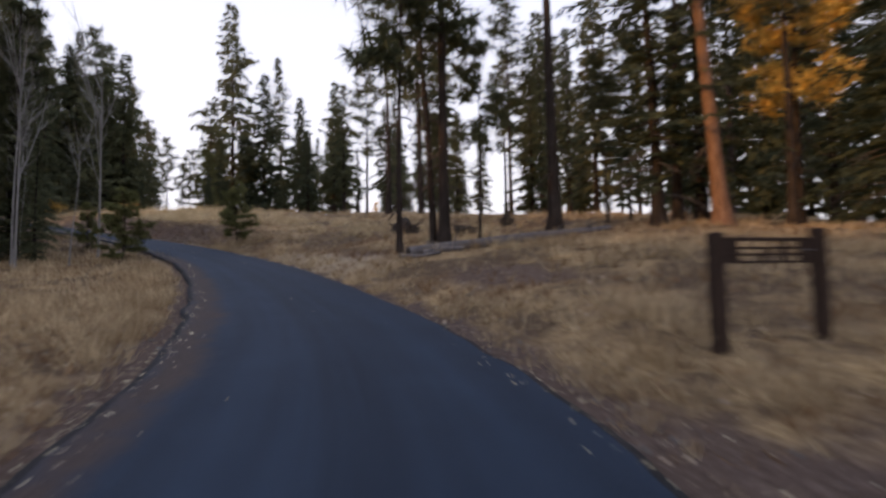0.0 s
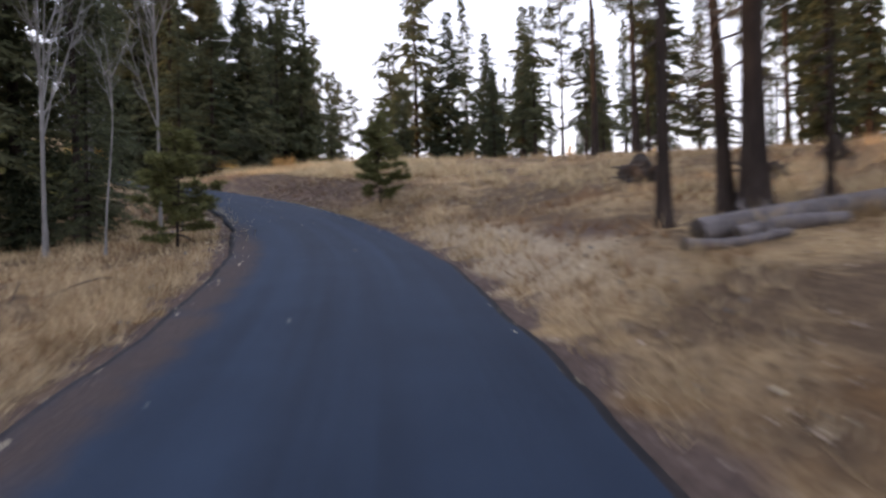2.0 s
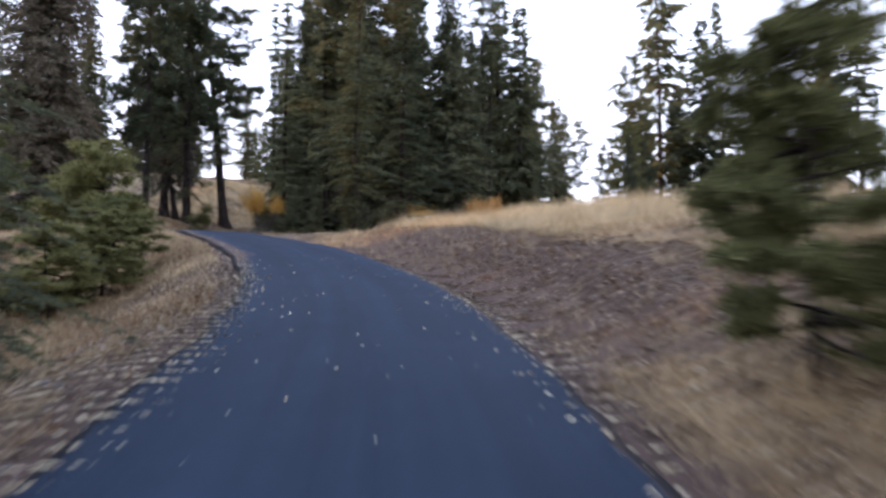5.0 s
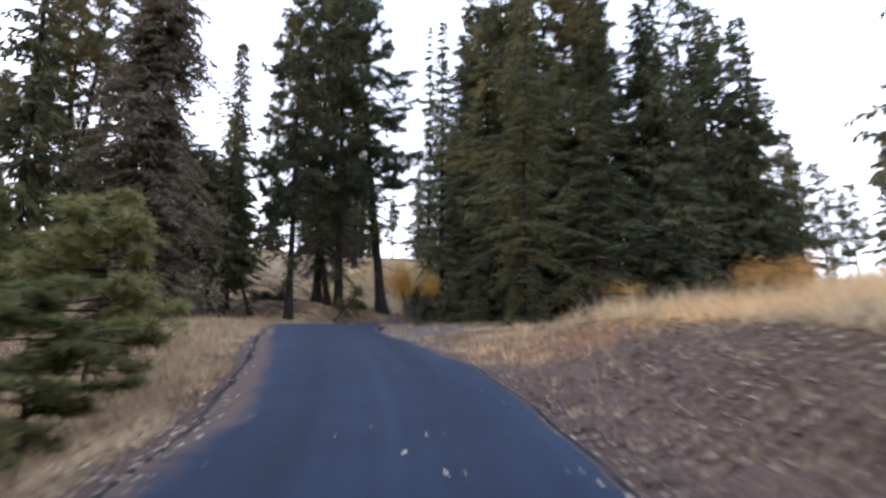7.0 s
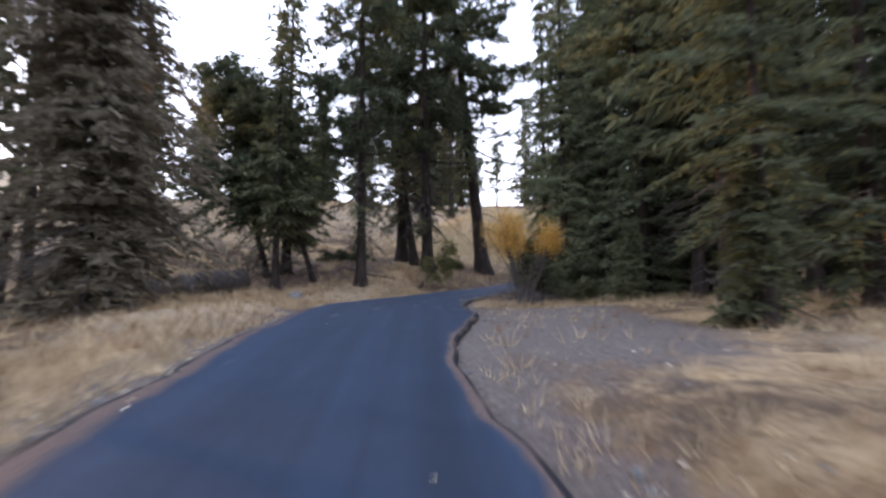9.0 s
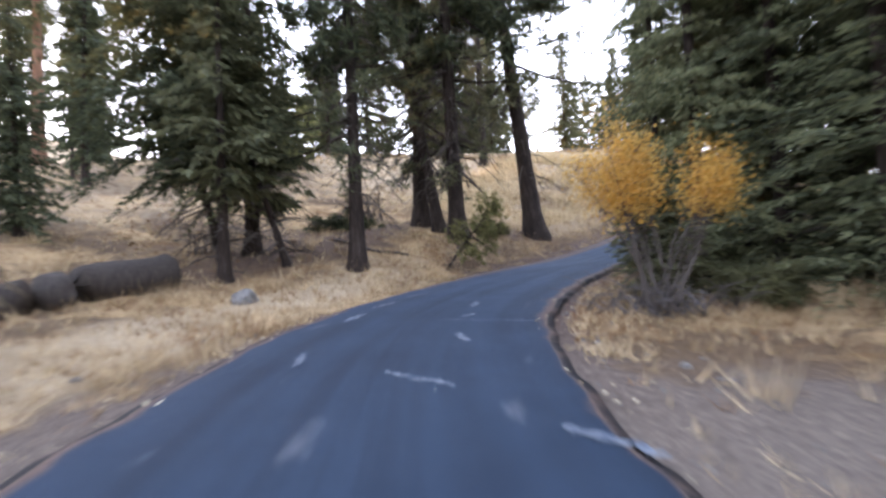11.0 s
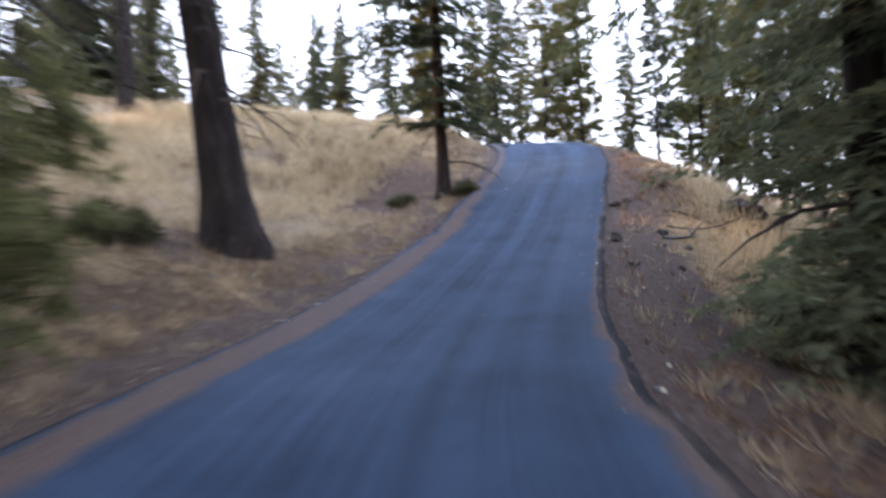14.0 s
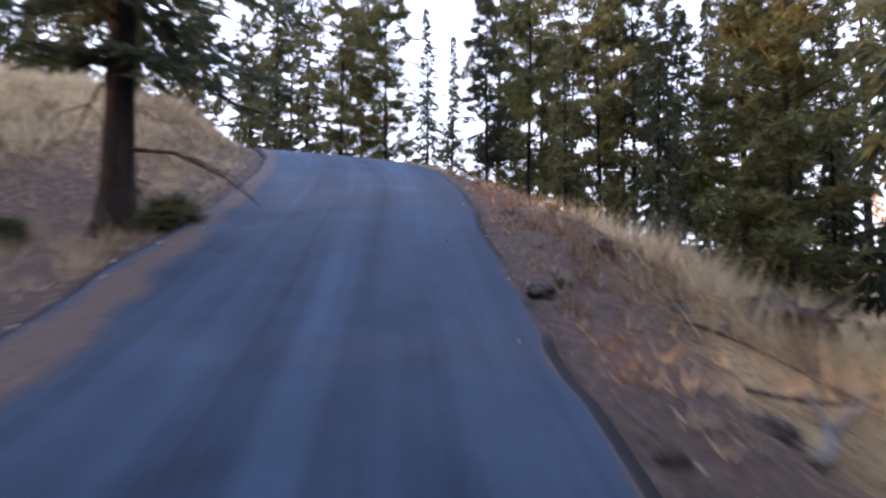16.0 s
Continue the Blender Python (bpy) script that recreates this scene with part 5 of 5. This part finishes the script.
dead_branch(((-49.55, 57.5, 0.03), (-49.0, 57.75, 0.16), (-48.5, 58.0, 0.42), (-48.1, 58.3, 0.72)), (0.018, 0.015, 0.011, 0.005), 31, 4, "long dead branch propped on the grassy bank")
dead_branch(((-33.1, 31.3, 0.0), (-32.9, 31.5, 0.22), (-32.5, 31.6, 0.3), (-32.1, 31.6, 0.1)), (0.014, 0.012, 0.01, 0.004), 32, 2, "thin arched dead stem in dry grass")
dead_branch(((-9.0, 15.3, 0.0), (-8.9, 15.4, 0.3)), (0.012, 0.006), 33, 3, "short dead stem standing in dry grass")
dead_branch(((-8.7, 15.5, 0.05), (-8.2, 15.9, 0.18), (-7.9, 16.2, 0.06)), (0.012, 0.01, 0.005), 34, 2, "thin arched dead stem in dry grass")


def dead_thicket(x, y, height, spread, count, seed, label):
    rng = np.random.default_rng(seed)
    root = tagged(new("dead_thicket"), label, "bush", "dead brush")
    root.location = (x, y, float(ground_height(x, y)[0]) - 0.03)
    for _ in range(count):
        s = Sticks()
        a, n = rng.uniform(0, 6.28), spread * rng.uniform(0.4, 1.0)
        foot = Vector((rng.normal() * spread * 0.25, rng.normal() * spread * 0.25, 0))
        e = foot + Vector((math.cos(a) * n, math.sin(a) * n, height * rng.uniform(0.3, 1.0)))
        mid = foot.lerp(e, 0.5) + Vector((0, 0, height * 0.25))
        s.tube([foot, mid, e], (0.03, 0.02, 0.006), 4)
        for _ in range(7):
            p = mid.lerp(e, rng.uniform(0, 0.95))
            w = Vector(rng.normal(size=3)) * 0.38
            w.z = -abs(w.z) * 0.6
            s.tube([p, p + w * 0.6 + Vector((0, 0, 0.05)), p + w], (0.011, 0.008, 0.002), 3)
        twiggy(part("bare_stem", s.mesh("bare_stem", TWIG), None, root))


dead_thicket(-59.6, 45.6, 1.9, 1.3, 16, 51, "tangle of grey dead brush among the pines")
dead_thicket(-57.6, 44.6, 1.2, 1.0, 12, 52, "tangle of grey dead brush among the pines")
dead_thicket(-55.6, 38.4, 1.5, 1.2, 14, 53, "dead brush round the foot of leaning firs")
dead_thicket(-47.3, 60.2, 0.6, 0.6, 12, 54, "grey dead brush on the grassy bank")


def boulder(x, y, width, height, seed):
    root = tagged(new("boulder"), "pale grey half-buried rock in dry grass", "rock")
    root.location = (x, y, float(ground_height(x, y)[0]) - 0.04)
    bm = bmesh.new()
    bmesh.ops.create_icosphere(bm, subdivisions=4, radius=1)
    for v in bm.verts:
        k = 1 + 0.3 * noise.noise(v.co * 1.2 + Vector((seed, 0, 0))) + 0.08 * noise.noise(v.co * 4 + Vector((0, seed, 0)))
        v.co = Vector((v.co.x * width * 0.5 * k, v.co.y * width * 0.36 * k, max(v.co.z, -0.2) * height * k))
    part("rock", bm, STONE, root)


boulder(-48.4, 39.2, 0.95, 0.34, 3)


# ---- worn pale marks on the asphalt ----
def lane_mark(ends, width, seed):
    """A ragged ribbon between two places given as distance from the centre line and distance along the lane."""
    rng = np.random.default_rng(seed)
    k = 14
    side = np.linspace(ends[0][0], ends[1][0], k) + rng.normal(0, 0.02, k)
    s = np.linspace(ends[0][1], ends[1][1], k) + rng.normal(0, 0.02, k)
    x, y = (np.interp(s, ALONG, LINE[:, 0] + 0.0), np.interp(s, ALONG, LINE[:, 1]))
    wx, wy = np.interp(s, ALONG, WAY[:, 0]), np.interp(s, ALONG, WAY[:, 1])
    high, half = np.interp(s, ALONG, LINE[:, 2]), np.interp(s, ALONG, HALF)
    x, y = x + wy * side, y - wx * side
    z = high + np.where(np.abs(side) < 0.75 * half, 0.02 - 0.0356 * (side / half) ** 2, 0.0) + 0.007
    way = np.stack([np.gradient(x), np.gradient(y)], 1)
    way /= np.linalg.norm(way, axis=1)[:, None]
    w = width * np.sin(np.linspace(0.25, 2.9, k)) ** 0.5 * rng.uniform(0.6, 1.2, k) / 2
    a = np.stack([x - way[:, 1] * w, y + way[:, 0] * w, z], 1)
    b = np.stack([x + way[:, 1] * w, y - way[:, 0] * w, z], 1)
    v = np.stack([b, a], 1).reshape(-1, 3)
    i = np.arange(k - 1) * 2
    me = mesh_of("lane_mark", v, np.stack([i, i + 2, i + 3, i + 1], 1), CHALK)
    tagged(new("lane_mark", me), "worn pale marking on the dark asphalt", "marking", "marks on the lane", kind="structure")


for i, (ends, width) in enumerate(((((-1.27, 62.8), (-1.28, 63.8)), 0.16), (((-1.45, 64.6), (-1.33, 65.5)), 0.14), (((-1.45, 66.4), (-1.25, 67.1)), 0.12), (((0.3, 62.62), (1.35, 62.47)), 0.07), (((1.3, 62.5), (1.85, 62.3)), 0.05), (((0.55, 64.2), (0.5, 65.1)), 0.14), (((0.6, 62.9), (0.75, 63.3)), 0.16), (((0.1, 59.1), (0.75, 58.4)), 0.12), (((1.45, 57.25), (1.85, 56.7)), 0.14), (((0.9, 60.6), (0.7, 61.3)), 0.12), (((-0.9, 59.5), (-1.0, 60.2)), 0.1))):
    lane_mark(ends, width, 200 + i)


# ---- trail sign ----
def box(bm, cx, cy, cz, sx, sy, sz, bevel=0.006):
    r = bmesh.ops.create_cube(bm, size=1, matrix=Matrix.LocRotScale((cx, cy, cz), None, (sx, sy, sz)))
    edges = list({e for v in r["verts"] for e in v.link_edges})
    bmesh.ops.bevel(bm, geom=edges, offset=bevel, segments=1, affect="EDGES")


def trail_sign():
    a, b = Vector((2.64, 5.92, 0)), Vector((3.82, 6.22, 0))
    a.z, b.z = (float(ground_height(p.x, p.y)[0]) for p in (a, b))
    root = tagged(new("trail_sign"), "dark-stained timber trail sign on two posts with an openwork board", "sign")
    way = (b - a)
    turn = math.atan2(way.y, way.x)
    root.matrix_basis = Matrix.Translation(a) @ pose(0, 0, 0, 0, 0, math.degrees(turn))
    n = math.hypot(way.x, way.y)
    dz = b.z - a.z
    for x, z, h in ((0, 0, 1.13), (n, dz, 1.12)):
        bm = bmesh.new()
        box(bm, x, 0, z + h / 2 - 0.1, 0.125, 0.125, h + 0.2, 0.012)
        part("post", bm, SIGN_WOOD, root)
    top = 1.055
    for name, cz, th in (("top_rail", top - 0.02, 0.035), ("middle_rail", top - 0.105, 0.022), ("middle_rail", top - 0.17, 0.022), ("bottom_rail", top - 0.245, 0.022)):
        bm = bmesh.new()
        box(bm, n / 2, 0, cz + dz / 2, n - 0.1, 0.045, th, 0.004)
        part(name, bm, SIGN_WOOD, root)
    for x, w in ((0.155, 0.18), (n - 0.145, 0.17)):
        bm = bmesh.new()
        box(bm, x, 0, top - 0.13 + dz / 2, w, 0.04, 0.235, 0.004)
        part("end_panel", bm, SIGN_WOOD, root)
    for x, cz, w in ((0.55, top - 0.21, 0.05), (0.60, top - 0.138, 0.05), (0.78, top - 0.14, 0.075), (0.80, top - 0.065, 0.055), (0.79, top - 0.21, 0.06)):
        bm = bmesh.new()
        box(bm, x, 0, cz + dz / 2, w, 0.035, 0.062, 0.003)
        part("upright_bar", bm, SIGN_WOOD, root)
    bm = bmesh.new()
    box(bm, n - 0.15, -0.024, top - 0.125 + dz / 2, 0.13, 0.006, 0.016, 0.002)
    part("pale_bar", bm, LOG_WOOD, root, "pale painted bar on the sign")


trail_sign()


# ---- dry grass, leaves and stones ----
def spread_over(rng, count, reach, near=0.3, far=(-6, 104), skew=2.2):
    """Random places beside the lane, thinning out with distance."""
    s = rng.uniform(far[0], far[1], count)
    side = rng.choice((-1, 1), count)
    i = np.clip(np.searchsorted(ALONG, s), 0, len(ALONG) - 1)
    off = np.where(side > 0, HALF_RIGHT[i], HALF[i]) + near + reach * rng.uniform(0, 1, count) ** skew
    x = LINE[i, 0] + WAY[i, 1] * off * side + rng.uniform(-0.2, 0.2, count)
    y = LINE[i, 1] - WAY[i, 0] * off * side + rng.uniform(-0.2, 0.2, count)
    d, _, half, a = lane_at(x, y)
    keep = np.abs(d) - half > near * 0.8
    return x[keep], y[keep], d[keep], a[keep], (np.abs(d) - half)[keep]


def grass(name, seed, count, blades_each, height, reach, material, label, thin, width=0.012, near=0.3, skew=2.2, tuft=0.05):
    rng = np.random.default_rng(seed)
    x, y, side, along, off = spread_over(rng, count, reach, near, skew=skew)
    k = thin(rng, x, y, side, along, off)
    x, y, off, side, along = x[k], y[k], off[k], side[k], along[k]
    z = ground_height(x, y)
    n = len(x)
    tall = height * (0.6 + 0.55 * (soft_noise(x, y, 2.6, 21) * 0.5 + 0.5)) * np.clip(0.35 + off / 1.4, 0.35, 1) * rng.uniform(0.7, 1.3, n)
    r = np.repeat(np.stack([x, y, z - 0.02], 1), blades_each, axis=0)
    t = np.repeat(tall, blades_each) * rng.uniform(0.55, 1.1, n * blades_each)
    a = rng.uniform(0, 6.28, len(r))
    r[:, 0] += np.cos(a) * tuft * rng.uniform(0, 1, len(r))
    r[:, 1] += np.sin(a) * tuft * rng.uniform(0, 1, len(r))
    lean = rng.uniform(0.1, 0.95, len(r))
    w = np.stack([np.cos(a) * lean, np.sin(a) * lean, np.ones(len(r))], 1)
    size = np.repeat(width * (1 + off * 0.09), blades_each)
    v, f = sprigs(r, w, t, size, rng, 0.18)
    return tagged(new(name, mesh_of(name, v, f, material)), label, "grass", kind="stuff")


def meadow(rng, x, y, side, along, off):
    p = np.clip(0.62 + 0.6 * soft_noise(x, y, 3.1, 31) + 0.3 * soft_noise(x, y, 0.9, 32), 0.1, 1)
    lot = np.hypot(side - 3.2, (along - 54) / 2.6) < 2.4
    track = np.hypot(side - 3.0, along - 1.5) < 2.8
    bank = (along > 29) & (along < 44) & (side > 0) & (off < 3.2)
    hollow = (np.hypot((side - 4.3) / 1.8, (along - 11.3) / 2.8) < 1) | (np.hypot((side - 3.8) / 0.9, (along - 18.8) / 3.0) < 1)
    leafy = (side < 0) & (off < 1.9) & (np.abs(along - 32) < 7)
    needled = (side < 0) & (np.hypot((side + 4.0) / 2.0, (along - 85.5) / 3.5) < 1)
    p = np.where(lot | track, 0.06, np.where(hollow | leafy | needled, p * 0.25, p))
    p = np.where(bank, p * 0.3, p)
    p = np.where((along >= 44) & (along < 51) & (side > 0) & (off < 4), p * 0.45, p)
    p = np.where((along > 68) & (side > 0) & (off < 1.5), p * 0.12, p)
    return rng.uniform(0, 1, len(x)) < p


def rusty(rng, x, y, side, along, off):
    p = np.clip(0.15 + 0.8 * soft_noise(x, y, 2.4, 41), 0, 1)
    p = np.where((along > 29) & (along < 44) & (side > 0), np.where(off < 3, np.where(along < 38, 0.3, 0.08), p * 0.1), p)
    p = np.where((along > 43) & (along < 60) & (side > 0), p * 0.15, p)
    p = np.where((along > 61) & (along < 72) & (side > 0) & (off < 3.2), 0.7, p)
    p = np.where((along > 79) & (along < 92) & (side < 0) & (np.abs(off - 4.3 + 0.8 * soft_noise(x, y, 3.0, 43)) < 0.9), 0.95, p)
    return rng.uniform(0, 1, len(x)) < p


def bunches(rng, x, y, side, along, off):
    p = np.clip(0.25 + 0.9 * soft_noise(x, y, 2.0, 61), 0, 0.9)
    lot = np.hypot(side - 3.2, (along - 54) / 2.6) < 2.4
    track = np.hypot(side - 3.0, along - 1.5) < 2.4
    bank = (along > 29) & (along < 44) & (side > 0) & (off < 3.0)
    hollow = (np.hypot((side - 4.3) / 1.8, (along - 11.3) / 2.8) < 1) | (np.hypot((side - 3.8) / 0.9, (along - 18.8) / 3.0) < 1)
    leafy = (side < 0) & (off < 1.9) & (np.abs(along - 32) < 7)
    return rng.uniform(0, 1, len(x)) < np.where(lot | track, 0.02, np.where(bank | hollow | leafy | ((along > 68) & (side > 0) & (off < 1.5)), p * 0.12, p))


def tall_crest(rng, x, y, side, along, off):
    crest = (side > 0) & (along > 36) & (along < 46.5) & (off > 3.0) & (off < 9)
    crest |= (side > 0) & (along > 18) & (along <= 36) & (off > 5.0) & (off < 9) & (rng.uniform(0, 1, len(x)) < 0.3)
    crest |= (side > 0) & (along > 78) & (off > 2.0) & (off < 5)
    crest |= (side < 0) & (along > 78) & (off > 3.0) & (off < 12)
    return crest & (soft_noise(x, y, 1.7, 51) > -0.45)


grass("dry_grass", 1, 88000, 5, 0.36, 26, STRAW, "matted straw-coloured dry meadow grass", meadow)
grass("tall_grass", 2, 70000, 8, 0.74, 13, HAY, "tall pale dry grass on the crest of the bank", tall_crest, 0.011, skew=1.0)
grass("bunch_grass", 4, 9500, 26, 0.56, 15, STRAW, "pale golden bunch grass in tufts along the lane", bunches, 0.011, near=0.25, skew=1.7, tuft=0.16)
grass("dry_weeds", 3, 30000, 7, 0.28, 18, RUST_GRASS, "rusty brown dry weeds among the grass", rusty, 0.016)


def leaf_flakes(x, y, size, rng):
    """Small curled leaves lying on lane or ground."""
    n = len(x)
    d, high, half, _ = lane_at(x, y)
    z = np.where(np.abs(d) < half - 0.02, high + 0.035, ground_height(x, y) + 0.035)
    a = rng.uniform(0, 6.28, n)
    tilt = rng.uniform(-0.4, 0.4, (n, 2))
    e1 = np.stack([np.cos(a), np.sin(a), tilt[:, 0]], 1) * size[:, None]
    e2 = np.stack([-np.sin(a), np.cos(a), tilt[:, 1]], 1) * size[:, None] * 0.62
    c = np.stack([x, y, z], 1)
    ring = [c - e1, c - e1 * 0.35 - e2, c + e1 * 0.45 - e2 * 0.8, c + e1 * 1.15, c + e1 * 0.45 + e2 * 0.8, c - e1 * 0.35 + e2]
    for k in (1, 5):
        ring[k][:, 2] += size * 0.25
    v = np.stack(ring, 1).reshape(-1, 3)
    o = np.arange(n)[:, None] * 6
    f = np.concatenate([o + np.array([[0, 1, 5]]), o + np.array([[1, 2, 5]]), o + np.array([[2, 4, 5]]), o + np.array([[2, 3, 4]])])
    return v, f


def fallen_leaves():
    rng = np.random.default_rng(8)
    n = 13000
    s = np.where(rng.uniform(0, 1, n) < 0.9, rng.normal(32, 4.0, n), rng.uniform(-3, 88, n))
    start = rng.uniform(0, 1, n) < 0.07
    s = np.where(start, rng.normal(5, 3.5, n), s)
    i = np.clip(np.searchsorted(ALONG, s), 0, len(ALONG) - 1)
    u = np.where(start, 0.3 + 0.7 * rng.uniform(0, 1, n), rng.uniform(0, 1, n))
    side = np.where(u < 0.72, -1, 1) * (HALF[i] + np.abs(rng.normal(0, 0.8, n)) * rng.choice((-0.22, 0.5, 1.0, 1.0), n))
    bank = (rng.uniform(0, 1, n) < 0.5) & (np.abs(s - 34) < 10)
    side = np.where(bank, HALF[i] + rng.uniform(0.1, 3.2, n), side)
    road = rng.uniform(0, 1, n) < 0.010
    side = np.where(road, rng.uniform(-1.5, 1.5, n), side)
    x, y = LINE[i, 0] + WAY[i, 1] * side, LINE[i, 1] - WAY[i, 0] * side
    v, f = leaf_flakes(x, y, np.where(start, 0.7, 1) * rng.uniform(0.013, 0.033, n), rng)
    tagged(new("fallen_leaves", mesh_of("fallen_leaves", v, f, DEAD_LEAF)), "pale yellow fallen leaves scattered on lane and verge", "leaves", kind="stuff")


fallen_leaves()


def bank_litter():
    rng = np.random.default_rng(18)
    n = 30000
    s = np.where(rng.uniform(0, 1, n) < 0.95, rng.normal(34, 4, n), rng.normal(9, 4, n))
    i = np.clip(np.searchsorted(ALONG, s), 0, len(ALONG) - 1)
    side = HALF[i] + 0.15 + 3.6 * rng.uniform(0, 1, n) ** 1.2
    side = np.where((rng.uniform(0, 1, n) < 0.15) & (s < 38), -HALF[i] - 2.0 * rng.uniform(0, 1, n), side)
    x, y = LINE[i, 0] + WAY[i, 1] * side, LINE[i, 1] - WAY[i, 0] * side
    v, f = leaf_flakes(x, y, rng.uniform(0.012, 0.03, n) * rng.choice((0.8, 1.0, 1.6), n), rng)
    tagged(new("leaf_litter", mesh_of("leaf_litter", v, f, BROWN_LEAF)), "brown leaf litter covering the cut bank", "leaves", kind="stuff")


bank_litter()


def verge_stones():
    rng = np.random.default_rng(9)
    bm = bmesh.new()
    bmesh.ops.create_icosphere(bm, subdivisions=1, radius=1)
    base = np.array([tuple(v.co) for v in bm.verts])
    tri = np.array([[v.index for v in f.verts] for f in bm.faces])
    bm.free()
    x, y, side, along, off = spread_over(rng, 1500, 1.6, 0.02, skew=1.6)
    z = ground_height(x, y)
    n = len(x)
    size = rng.uniform(0.008, 0.035, n) * np.where(rng.uniform(0, 1, n) < 0.05, 2.0, 1)
    v = base[None] * size[:, None, None] * rng.uniform(0.6, 1.3, (n, 1, 3)) * rng.uniform(0.85, 1.15, (n, len(base), 1)) + np.stack([x, y, z], 1)[:, None]
    f = tri[None] + (np.arange(n) * len(base))[:, None, None]
    tagged(new("verge_gravel", mesh_of("verge_gravel", v.reshape(-1, 3), f.reshape(-1, 3), STONE)), "small grey stones along the crumbling lane edge", "gravel", kind="stuff")


verge_stones()
